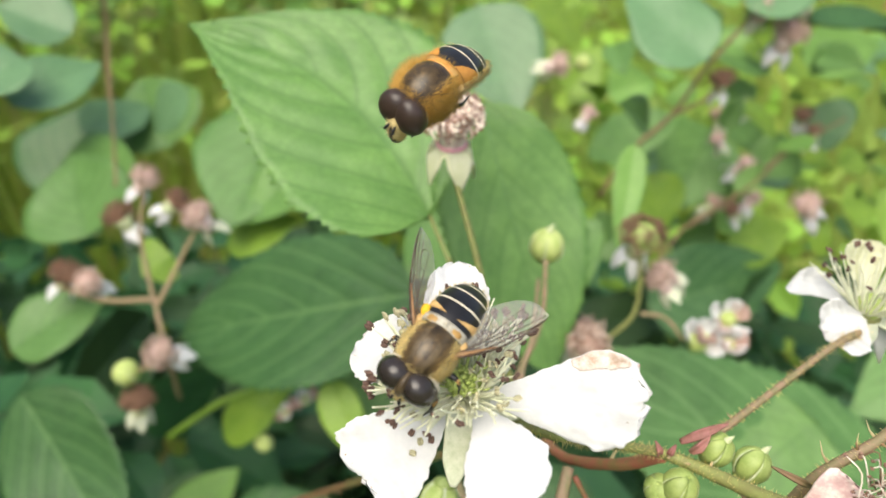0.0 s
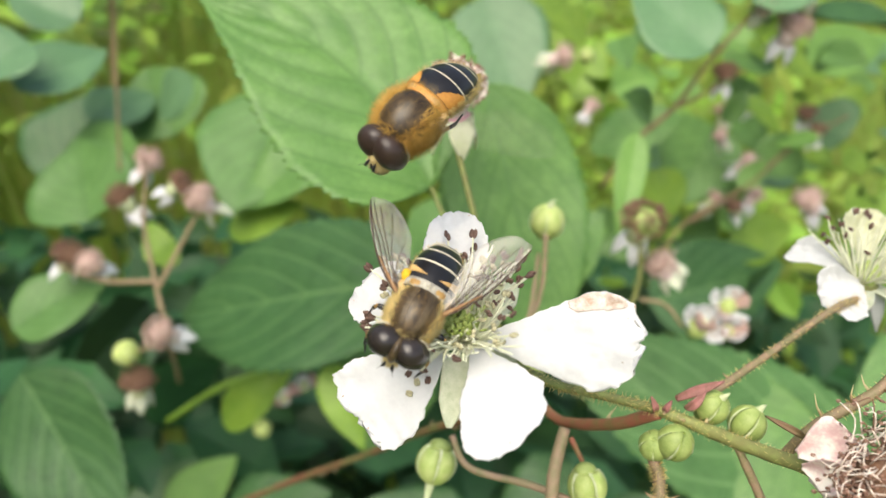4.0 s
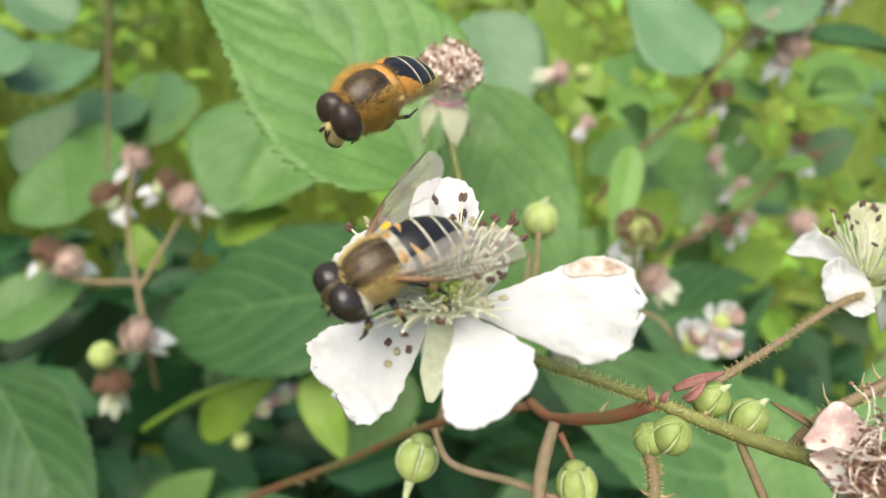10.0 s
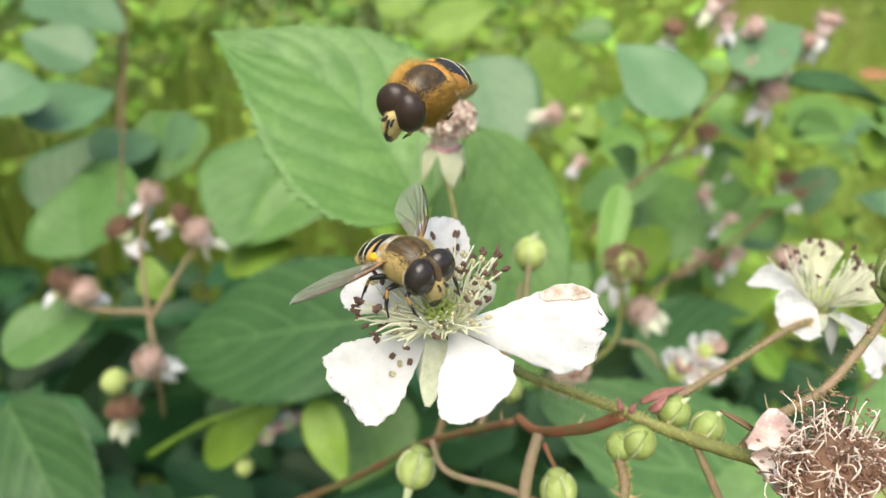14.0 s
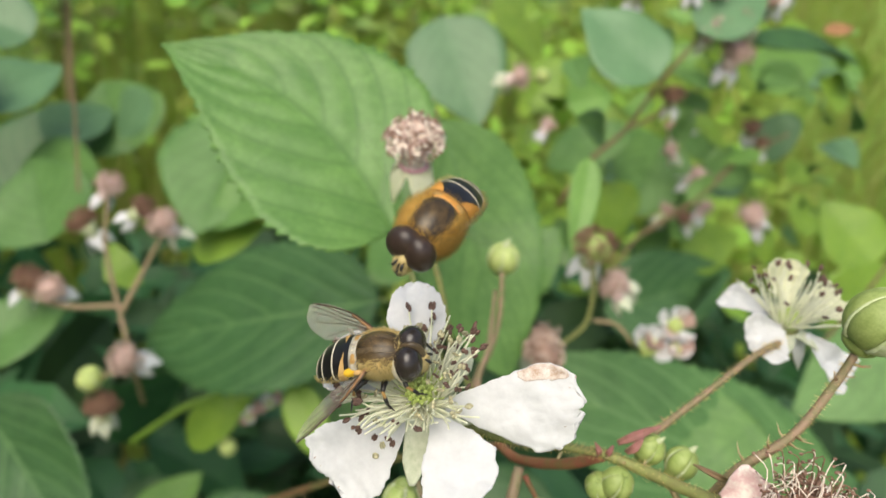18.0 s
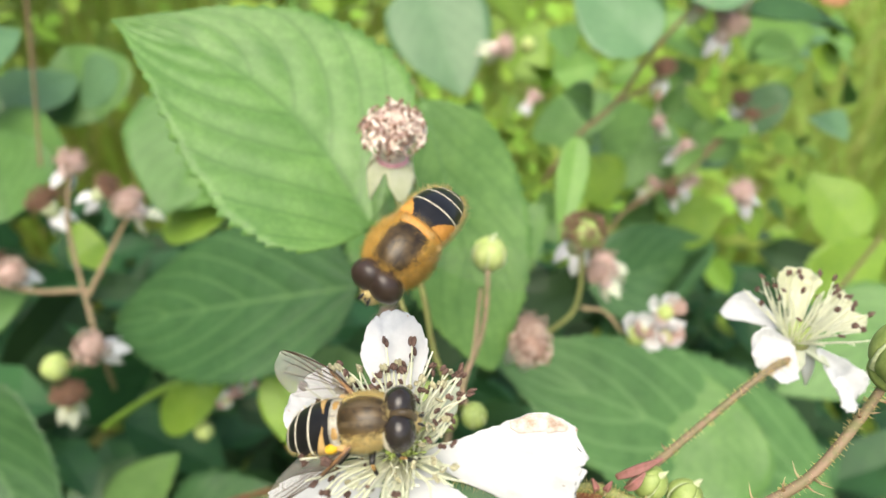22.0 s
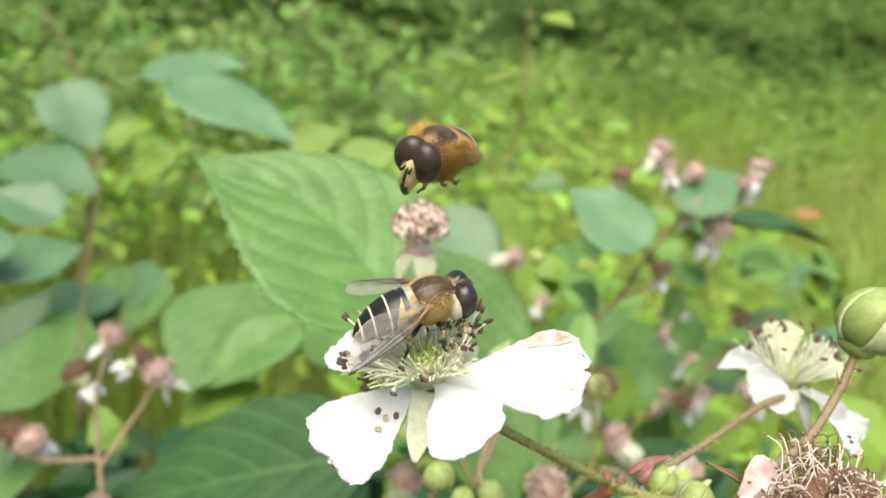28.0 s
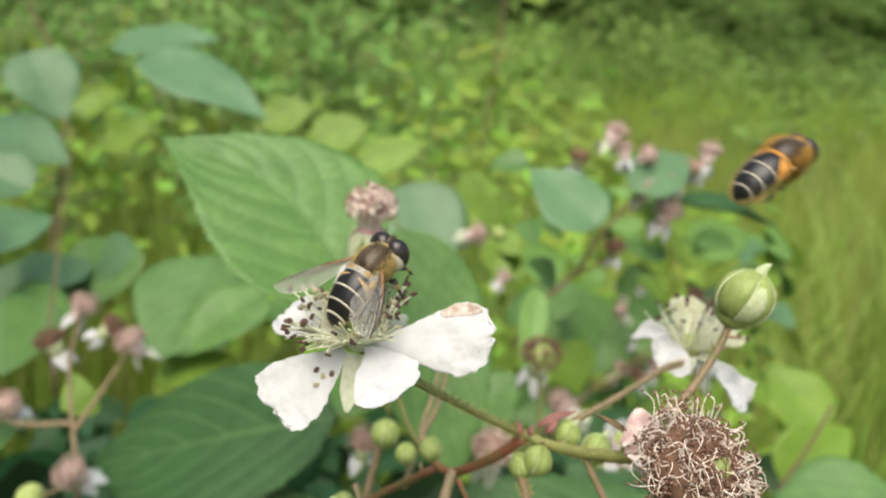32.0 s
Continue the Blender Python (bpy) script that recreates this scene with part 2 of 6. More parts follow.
M_EYE_GREY = mat("eye_grey", (0.034, 0.027, 0.024), (0.02, 0.016, 0.014), rough=0.2, size=1.5, bump=0.0, spec=0.5)
M_FACE = mat("face_hair", (0.68, 0.57, 0.3), (0.5, 0.39, 0.17), rough=0.9, size=0.5, bump=0.7, spec=0.1)
M_BLACK = mat("black_cuticle", (0.016, 0.015, 0.016), (0.01, 0.009, 0.009), rough=0.3, size=0.8, bump=0.15, spec=0.5)
M_WHITE_BAND = mat("white_band", (0.66, 0.62, 0.5), (0.5, 0.45, 0.33), rough=0.6, size=0.5)
M_ORANGE = mat("orange_cuticle", (0.62, 0.3, 0.06), (0.42, 0.18, 0.035), rough=0.4, size=1.0, bump=0.15)
M_THORAX = mat("thorax", (0.15, 0.098, 0.042), (0.012, 0.008, 0.005), rough=0.3, size=1.5, bump=0.3, stretch=(0.6, 1.2, 1.0))
M_STRIPE = mat("thorax_stripe", (0.16, 0.115, 0.06), (0.04, 0.027, 0.014), rough=0.38, size=1.2, bump=0.3, stretch=(0.5, 1.3, 1.0))
M_FUR = mat("fur_base", (0.5, 0.33, 0.1), (0.36, 0.23, 0.07), rough=0.8, size=0.8, bump=0.6, spec=0.15)
M_FUR_GOLD = mat("golden_fur_base", (0.52, 0.34, 0.09), (0.38, 0.23, 0.055), rough=0.8, size=0.8, bump=0.6, spec=0.15)
M_SCUTELLUM = mat("scutellum", (0.48, 0.29, 0.09), (0.3, 0.165, 0.05), rough=0.4, size=0.8)
M_TAN = mat("tan_cuticle", (0.6, 0.4, 0.16), (0.42, 0.25, 0.09), rough=0.45, size=0.6, bump=0.2)
M_WING_ROOT = mat("wing_root", (0.36, 0.21, 0.1), (0.24, 0.12, 0.05), rough=0.5, size=0.6)
M_GREY = mat("grey_dust", (0.52, 0.49, 0.4), (0.2, 0.18, 0.14), rough=0.8, size=0.6)
M_HAIR = mat("fly_hair", (0.86, 0.58, 0.16), (0.6, 0.35, 0.07), rough=0.6, size=1.0, transmit=0.35)
M_HAIR_PALE = mat("fly_hair_pale", (0.88, 0.74, 0.36), (0.7, 0.54, 0.2), rough=0.6, size=1.0, transmit=0.35)
M_LEG_PALE = mat("leg_pale", (0.5, 0.3, 0.1), rough=0.5, size=0.5)
M_POLLEN = mat("pollen", (0.8, 0.52, 0.04), (0.7, 0.4, 0.02), rough=0.9, size=0.3, bump=0.8)
M_WING_VEIN = mat("wing_vein", (0.08, 0.045, 0.025), rough=0.4, size=0.5)


def wing_mat(name, clear):
    m = bpy.data.materials.new(name)
    m.use_nodes = True
    nt = m.node_tree
    n, link = nt.nodes, nt.links.new
    n.clear()
    tr = n.new("ShaderNodeBsdfTransparent")
    gl = n.new("ShaderNodeBsdfGlossy")
    gl.inputs["Roughness"].default_value = 0.25
    gl.inputs["Color"].default_value = (0.3, 0.28, 0.26, 1)
    di = n.new("ShaderNodeBsdfDiffuse")
    no = n.new("ShaderNodeTexNoise")
    no.inputs["Scale"].default_value = 900
    tc = n.new("ShaderNodeTexCoord")
    link(tc.outputs["Object"], no.inputs["Vector"])
    cr = n.new("ShaderNodeMix")
    cr.data_type = 'RGBA'
    cr.inputs[6].default_value = (0.8, 0.78, 0.7, 1)
    cr.inputs[7].default_value = (0.66, 0.6, 0.5, 1)
    link(no.outputs["Fac"], cr.inputs[0])
    link(cr.outputs[2], di.inputs["Color"])
    m1 = n.new("ShaderNodeMixShader")
    m1.inputs[0].default_value = 0.5
    link(gl.outputs[0], m1.inputs[1])
    link(di.outputs[0], m1.inputs[2])
    m2 = n.new("ShaderNodeMixShader")
    m2.inputs[0].default_value = 1 - clear
    link(tr.outputs[0], m2.inputs[1])
    link(m1.outputs[0], m2.inputs[2])
    out = n.new("ShaderNodeOutputMaterial")
    link(m2.outputs[0], out.inputs[0])
    return m


M_WING = wing_mat("wing_membrane", 0.75)
M_WING_FAST = wing_mat("wing_membrane_in_flight", 0.988)


# ---- builders (millimetres from the first eye; z up) ----
def W(p):
    return Vector((p[0] * MM, p[1] * MM, EYE + p[2] * MM))


def thing(name, place, label, category, group="", kind="", turn=None):
    ob = new(name)
    ob.empty_display_size = 0.003
    ob.matrix_basis = Matrix.Translation(W(place)) @ (turn.to_4x4() if turn else Matrix())
    return tagged(ob, label, category, group, kind)


def mesh_of(name, bm, material):
    for v in bm.verts:
        v.co *= MM
    me = bpy.data.meshes.new(name)
    bm.to_mesh(me)
    bm.free()
    for p in me.polygons:
        p.use_smooth = True
    for k in (material if isinstance(material, (list, tuple)) else [material]):
        me.materials.append(k)
    return me


def part(name, bm, material, parent, label="", m=None):
    """Links a bmesh in millimetres as one mesh object under a thing or a part."""
    me = bm if isinstance(bm, bpy.types.Mesh) else mesh_of(name, bm, material)
    ob = new(name, me)
    ob.parent = parent
    if m is not None:
        ob.matrix_basis = m
    return tagged(ob, label)


def spline(points, n=6):
    """Points of a smooth curve through a few given ones."""
    p = [Vector(q) for q in points]
    p = [2 * p[0] - p[1]] + p + [2 * p[-1] - p[-2]]
    out = []
    for i in range(1, len(p) - 2):
        for k in range(n):
            t = k / n
            a, b, c, d = p[i - 1:i + 3]
            out.append(0.5 * ((2 * b) + (c - a) * t + (2 * a - 5 * b + 4 * c - d) * t * t + (3 * b - a - 3 * c + d) * t ** 3))
    return out + [p[-2]]


def tube(points, radii, sides=8, bm=None, wobble=0.0, seed=0):
    bm = bm or bmesh.new()
    r = random.Random(seed)
    n = len(points)
    if not isinstance(radii, (list, tuple)):
        radii = [radii, radii]
    rings = []
    side = Vector((0.3, 0.2, 1))
    for i, p in enumerate(points):
        t = (points[min(i + 1, n - 1)] - points[max(i - 1, 0)]).normalized()
        side = side - t * side.dot(t)
        if side.length < 1e-4:
            side = t.orthogonal()
        side.normalize()
        up = t.cross(side)
        f = i / (n - 1) * (len(radii) - 1)
        k = min(int(f), len(radii) - 2)
        rad = radii[k] + (radii[k + 1] - radii[k]) * (f - k)
        rings.append([bm.verts.new(p + (side * math.cos(a) + up * math.sin(a)) * rad * (1 + wobble * r.uniform(-1, 1))) for a in (2 * math.pi * s / sides for s in range(sides))])
    for a, b in zip(rings, rings[1:]):
        for s in range(sides):
            bm.faces.new((a[s], a[(s + 1) % sides], b[(s + 1) % sides], b[s]))
    bm.faces.new(rings[0][::-1])
    bm.faces.new(rings[-1])
    return bm


def ball(rx, ry, rz, centre=(0, 0, 0), seg=14, rings=9, bm=None, lump=0.0, seed=0, q=None):
    bm = bm or bmesh.new()
    r = random.Random(seed)
    off = Vector((r.random() * 9, r.random() * 9, r.random() * 9))
    rows = []

    def put(d):
        v = Vector((d.x * rx, d.y * ry, d.z * rz))
        if lump:
            v *= 1 + lump * noise.noise(d * 2.2 + off) + 0.5 * lump * noise.noise(d * 5.5 + off)
        if q:
            v = q @ v
        return bm.verts.new(v + Vector(centre))

    top, bot = put(Vector((0, 0, 1))), put(Vector((0, 0, -1)))
    for i in range(1, rings):
        th = math.pi * i / rings
        rows.append([put(Vector((math.sin(th) * math.cos(2 * math.pi * j / seg), math.sin(th) * math.sin(2 * math.pi * j / seg), math.cos(th)))) for j in range(seg)])
    for j in range(seg):
        k = (j + 1) % seg
        bm.faces.new((top, rows[0][j], rows[0][k]))
        bm.faces.new((bot, rows[-1][k], rows[-1][j]))
        for a, b in zip(rows, rows[1:]):
            bm.faces.new((a[j], b[j], b[k], a[k]))
    return bm


def sheet(fn, nu, nv, thick):
    """A thin sheet with two faces and a rim: fn(u, v) gives its middle, u 0 to 1 along it, v -1 to 1 across."""
    bm = bmesh.new()
    uvl = bm.loops.layers.uv.new("UVMap")
    P = [[Vector(fn(i / nu, -1 + 2 * j / nv)) for j in range(nv + 1)] for i in range(nu + 1)]
    top, low, uv = [], [], {}
    for i in range(nu + 1):
        a, b = [], []
        for j in range(nv + 1):
            du = P[min(i + 1, nu)][j] - P[max(i - 1, 0)][j]
            dv = P[i][min(j + 1, nv)] - P[i][max(j - 1, 0)]
            nn = du.cross(dv)
            nn = nn.normalized() if nn.length > 1e-9 else Vector((0, 0, 1))
            t = thick * 0.5
            va, vb = bm.verts.new(P[i][j] + nn * t), bm.verts.new(P[i][j] - nn * t)
            uv[va] = uv[vb] = (i / nu, j / nv)
            a.append(va)
            b.append(vb)
        top.append(a)
        low.append(b)
    for i in range(nu):
        for j in range(nv):
            bm.faces.new((top[i][j], top[i + 1][j], top[i + 1][j + 1], top[i][j + 1]))
            bm.faces.new((low[i][j], low[i][j + 1], low[i + 1][j + 1], low[i + 1][j]))
        bm.faces.new((top[i][0], low[i][0], low[i + 1][0], top[i + 1][0]))
        bm.faces.new((top[i][nv], top[i + 1][nv], low[i + 1][nv], low[i][nv]))
    for j in range(nv):
        bm.faces.new((top[0][j], top[0][j + 1], low[0][j + 1], low[0][j]))
        bm.faces.new((top[nu][j], low[nu][j], low[nu][j + 1], top[nu][j + 1]))
    for f in bm.faces:
        for l in f.loops:
            l[uvl].uv = uv[l.vert]
    return bm


def basis(x, z):
    """The turn whose x axis lies along x and whose z axis is near z."""
    x = Vector(x).normalized()
    z = Vector(z)
    z = (z - x * z.dot(x)).normalized()
    y = z.cross(x)
    return Matrix((x, y, z)).transposed()


# ---- leaves ----
def leaf_surface(L, Wd, seed, fold=0.12, droop=0.1, cup=0.0, teeth=17, veins=6, depth=0.5, broad=0.85, bow=0.0):
    pa, pb = 0.52, 1.45 - broad * 0.75
    peak = (pa / (pa + pb)) ** pa * (pb / (pa + pb)) ** pb
    r = random.Random(seed)
    off = Vector((r.random() * 50, r.random() * 50, 0))
    side = r.uniform(-0.06, 0.06)

    def fn(u, v):
        a = abs(v)
        w = max(0.12, Wd / 2 * u ** pa * (1 - u) ** pb / peak)
        saw = (u * teeth + 0.35 * noise.noise(Vector((u * 7, v, seed)))) % 1.0
        tooth = 1 + 0.085 * (saw - 0.5) * max(0, (a - 0.8) / 0.2) * (1 if 0.03 < u < 0.99 else 0)
        y = v * w * tooth
        x = L * u + 0.02 * L * a * a * (1 - u) + 0.02 * L * (saw - 0.5) * max(0, a - 0.8)
        ph = (veins * (u - 0.48 * a ** 1.2)) % 1.0
        groove = math.exp(-((ph - 0.5) / 0.16) ** 2) * min(1, a * 5) * (1 - 0.6 * a)
        z = fold * w * a + cup * w * a * a - droop * L * u * u - depth * groove - 0.6 * depth * math.exp(-(a / 0.05) ** 2)
        z += 0.03 * L * noise.noise(Vector((x * 2.2 / L, y * 2.2 / L, 0)) + off)
        z += 0.05 * w * math.sin(u * 9 + seed) * a * a
        return (x, y + side * L * u * u + 4 * bow * L * u * (1 - u), z)
    return fn


leaf_count = 0


def leaf(base, tip, width, normal, material, label, fold=0.12, droop=0.1, cup=0.0, depth=0.45, broad=0.62, petiole=None, fine=False, teeth=17, bow=0.0):
    global leaf_count
    leaf_count += 1
    b, t = Vector(base), Vector(tip)
    L = (t - b).length
    turn = basis(t - b, normal)
    ob = thing("bramble_leaf", base, label, "leaf", "bramble leaves", turn=turn)
    fn = leaf_surface(L, width, leaf_count, fold, droop, cup, teeth, 6, depth, broad, bow)
    part("blade", sheet(fn, 68 if fine else 40, 20 if fine else 12, 0.25), material, ob)
    rib = [Vector(fn(u, 0.0)) - Vector((0, 0, 0.12 + 0.2 * (1 - u))) for u in (k / 14 for k in range(15))]
    part("midrib", tube(rib, [0.5 * L / 50, 0.12], 6), M_RIB, ob)
    if petiole:
        inv = turn.inverted()
        pts = [Vector((0.4, 0, 0))] + [inv @ (Vector(q) - b) for q in petiole]
        part("petiole", tube(spline(pts, 5), [0.36, 0.42], 7), M_PETIOLE, ob)
    return ob


UP = (0.0, -0.45, 0.9)
FRONT = (0.0, -0.8, 0.6)

# ---- the ground, grass and hedge far behind ----
def ground():
    bm = bmesh.new()
    n = 40
    vs = {}
    for i in range(n + 1):
        for j in range(n + 1):
            x, y = (i / n - 0.5), (j / n - 0.5)
            x, y = 400 * x * abs(x) * 2, 400 * y * abs(y) * 2
            z = 0.05 * noise.noise(Vector((x * 0.6, y * 0.6, 0)))
            vs[i, j] = bm.verts.new((x / MM, y / MM, z / MM))
    for i in range(n):
        for j in range(n):
            bm.faces.new((vs[i, j], vs[i + 1, j], vs[i + 1, j + 1], vs[i, j + 1]))
    ob = new("ground", mesh_of("ground", bm, M_EARTH))
    tagged(ob, "dark earth under long meadow grass and brambles", "ground", kind="structure")


ground()


def blades(name, count, area, height, width, material, label, seed, lean=0.35):
    """Grass: bent tapered blades, each with a fold; metres."""
    r = random.Random(seed)
    verts, faces = [], []
    for _ in range(count):
        while True:
            x, y = r.uniform(area[0], area[1]), r.uniform(area[2], area[3])
            tuft = noise.noise(Vector((x * 2.6, y * 1.9, seed * 3.0))) + 0.5 * noise.noise(Vector((x * 7.0, y * 6.0, seed * 5.0)))
            if y > 0.5 + 0.5 * max(0, -x) and tuft > r.uniform(-0.95, 0.15):
                break
        h = r.uniform(*height) * (0.88 + 0.3 * tuft)
        a = r.uniform(0, 2 * math.pi)
        d = Vector((math.cos(a), math.sin(a), 0))
        s = Vector((-d.y, d.x, 0))
        b = r.uniform(0.1, 1) * lean * h
        w = r.uniform(*width)
        k = len(verts)
        for t in (0, 0.4, 0.75):
            p = Vector((x, y, 0)) + d * b * t * t + Vector((0, 0, h * t))
            ww = w * (1 - 0.75 * t)
            verts += [p - s * ww, p + d * ww * 0.5, p + s * ww]
        verts.append(Vector((x, y, 0)) + d * b + Vector((0, 0, h * 0.97)))
        for q in (0, 3):
            faces += [(k + q, k + q + 1, k + q + 4, k + q + 3), (k + q + 1, k + q + 2, k + q + 5, k + q + 4)]
        faces += [(k + 6, k + 7, k + 9), (k + 7, k + 8, k + 9)]
    me = bpy.data.meshes.new(name)
    me.from_pydata(verts, [], faces)
    me.materials.append(material)
    ob = new(name, me)
    return tagged(ob, label, "grass", kind="stuff")


blades("meadow_grass", 40000, (-2.5, 4.0, 0.5, 5.5), (0.35, 0.72), (0.0015, 0.004), M_GRASS, "long green meadow grass growing behind the brambles", 3)
blades("far_meadow_grass", 16000, (-1.0, 11.0, 5.0, 13.0), (0.6, 1.15), (0.004, 0.009), M_GRASS, "long green meadow grass further back in the field", 5)
blades("tall_grass", 1500, (0.22, 1.9, 0.6, 2.0), (0.5, 0.86), (0.0018, 0.0042), M_GRASS_TALL, "tall arching grass at the edge of the meadow", 6, 0.85)
blades("dry_grass", 7000, (-1.0, 4.0, 0.7, 5.5), (0.5, 0.85), (0.0008, 0.0018), M_GRASS_DRY, "pale seeding grass stalks among the meadow grass", 4, 0.25)


def foliage(name, count, place, size, material, label, category, seed):
    """A mass of small folded leaves; place(r) gives a spot in metres."""
    r = random.Random(seed)
    verts, faces = [], []
    for _ in range(count):
        p = place(r)
        s = r.uniform(*size)
        n = Vector((r.gauss(0, 0.6), r.gauss(-0.5, 0.6), r.gauss(0.8, 0.4)))
        m = basis((r.gauss(0, 1), r.gauss(0, 1), r.gauss(-0.2, 0.5)), n)
        k = len(verts)
        w = s * r.uniform(0.4, 0.75)
        for q in ((0, 0, 0), (0.25 * s, -0.42 * w, 0.12 * w), (0.3 * s, 0, 0), (0.25 * s, 0.42 * w, 0.12 * w), (0.68 * s, -0.4 * w, 0.1 * w), (0.7 * s, 0, -0.03 * s), (0.68 * s, 0.4 * w, 0.1 * w), (s, 0, -0.1 * s)):
            verts.append(p + m @ Vector(q))
        faces += [(k, k + 1, k + 2), (k, k + 2, k + 3), (k + 1, k + 4, k + 5, k + 2), (k + 2, k + 5, k + 6, k + 3), (k + 4, k + 7, k + 5), (k + 5, k + 7, k + 6)]
    me = bpy.data.meshes.new(name)
    me.from_pydata(verts, [], faces)
    me.materials.append(material)
    return tagged(new(name, me), label, category, kind="stuff")


def hedge_spot(r):
    x, z = r.uniform(-8, 13), r.uniform(0, 1) ** 1.1 * 6.0
    far = min(1.0, max(0.0, (x - 0.3) / 2.2))
    front = 5.6 + 7.4 * far * far * (3 - 2 * far) + 0.9 * noise.noise(Vector((x * 0.7, z * 0.9, 1.0))) + 0.35 * noise.noise(Vector((x * 2.4, z * 2.4, 5.0)))
    return Vector((x, front + 0.95 * z + r.uniform(0, 0.8), z))


def hedge_core():
    bm = bmesh.new()
    n, m = 60, 12
    vs = []
    for i in range(n + 1):
        x = -9 + 24 * i / n
        far = min(1.0, max(0.0, (x - 0.3) / 2.2))
        y = 6.9 + 7.4 * far * far * (3 - 2 * far)
        vs.append([bm.verts.new((x / MM, (y + 0.95 * 6.0 * k / m + 0.5 * noise.noise(Vector((x, k * 0.6, 3)))) / MM, 6.0 * k / m / MM)) for k in range(m + 1)])
    for a, b in zip(vs, vs[1:]):
        for k in range(m):
            bm.faces.new((a[k], b[k], b[k + 1], a[k + 1]))
    tagged(new("backdrop", mesh_of("backdrop", bm, M_HEDGE)), "dense green inside of the hedge beyond the meadow", "hedge", kind="structure")


hedge_core()
foliage("hedge", 110000, hedge_spot, (0.1, 0.24), M_HEDGE, "dark green hedge of small leaves beyond the meadow", "hedge", 11)


def near_hedge_spot(r):
    while True:
        x, y, z = r.uniform(-5, 0.6), r.uniform(1.3, 4.0), r.uniform(0, 1.45)
        top = 0.72 + 0.22 * (y - 1.3) + 0.25 * noise.noise(Vector((x * 1.3, y * 1.3, 2.0))) - 0.35 * max(0, x + 0.4)
        if z < top and z > top - 0.5 and noise.noise(Vector((x * 3.1, y * 3.1, z * 3.1))) > -0.25:
            return Vector((x, y, z))


foliage("shrub_thicket", 20000, near_hedge_spot, (0.035, 0.075), M_SHRUB, "shaded green shrub thicket behind the brambles", "shrub", 12)


def sprig_spot(r):
    c = r.choice([(0.10, 0.75, 0.80), (0.22, 0.9, 0.76), (-0.02, 0.85, 0.74), (0.16, 0.62, 0.68), (-0.12, 0.7, 0.66), (0.3, 0.75, 0.68), (0.05, 0.55, 0.62), (0.24, 0.55, 0.62), (-0.3, 0.75, 0.78), (-0.45, 0.8, 0.72)])
    return Vector((c[0] + r.gauss(0, 0.055), c[1] + r.gauss(0, 0.08), c[2] + r.gauss(0, 0.055)))


foliage("young_sprigs", 1300, sprig_spot, (0.018, 0.034), M_HEDGE_LIGHT, "fresh yellow-green sprigs growing behind the bramble", "shrub", 13)


# Leaf mass added left of the view to keep sky light off the brambles.
def unseen_thicket_spot(r):
    while True:
        x, y, z = r.uniform(-1.6, -0.5), r.uniform(-0.9, 1.3), r.uniform(0, 1.9)
        if x < -0.5 - 0.65 * max(0, y - 0.1) - 0.25 * max(0, z - 1.0) and noise.noise(Vector((x * 3, y * 3, z * 3))) > -0.2:
            return Vector((x, y, z))


foliage("bramble_thicket", 6000, unseen_thicket_spot, (0.05, 0.09), M_UNDER_SHADED, "dense high bramble leaves added out of view to shade the left side", "leaves", 15)


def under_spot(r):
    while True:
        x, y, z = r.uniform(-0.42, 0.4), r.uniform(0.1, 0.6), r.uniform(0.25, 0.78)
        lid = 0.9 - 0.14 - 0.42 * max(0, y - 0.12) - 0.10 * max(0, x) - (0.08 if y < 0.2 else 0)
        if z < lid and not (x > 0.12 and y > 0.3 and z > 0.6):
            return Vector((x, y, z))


def weed_spot(r):
    """Weeds along the far side of the meadow, before the hedge."""
    while True:
        x, y, z = r.uniform(-1.5, 7.5), r.uniform(2.6, 9.5), r.uniform(0, 1) ** 1.3 * 1.75
        top = 0.55 + 0.085 * y + 0.5 * noise.noise(Vector((x * 0.9, y * 0.9, 7.0))) + 0.22 * noise.noise(Vector((x * 2.7, y * 2.7, 3.0)))
        if top - 0.6 < z < top and x < 0.1 + 0.2 * y + 0.9 * noise.noise(Vector((y, x, 2.0))):
            return Vector((x, y, z))


foliage("meadow_weeds", 15000, weed_spot, (0.035, 0.085), M_WEED, "tall leafy weeds between the meadow and the hedge", "weeds", 16)


def herb_spot(r):
    """Clumps of tall herbs that break the far edge of the meadow before the hedge."""
    while True:
        x, y, z = r.uniform(0.8, 11), r.uniform(3.5, 12.8), r.uniform(0, 1) ** 1.2 * 2.4
        top = 0.35 + 0.1 * y + 0.75 * noise.noise(Vector((x * 0.55, y * 0.55, 9.0))) + 0.3 * noise.noise(Vector((x * 1.9, y * 1.9, 4.0)))
        if top - 0.8 < z < top and noise.noise(Vector((x * 0.5, y * 0.4, 6.0))) > 0.28 - 0.075 * (y - 3.5):
            return Vector((x, y, z))


foliage("tall_herbs", 16000, herb_spot, (0.06, 0.15), M_WEED, "tall leafy herbs along the far side of the meadow", "weeds", 17)
# Low leaves whose dark colour carries the shade under the brambles.
foliage("bramble_undergrowth", 2600, under_spot, (0.03, 0.06), M_UNDER_SHADED, "bramble leaves deep in the thicket, shade put into their dark green", "leaves", 14)

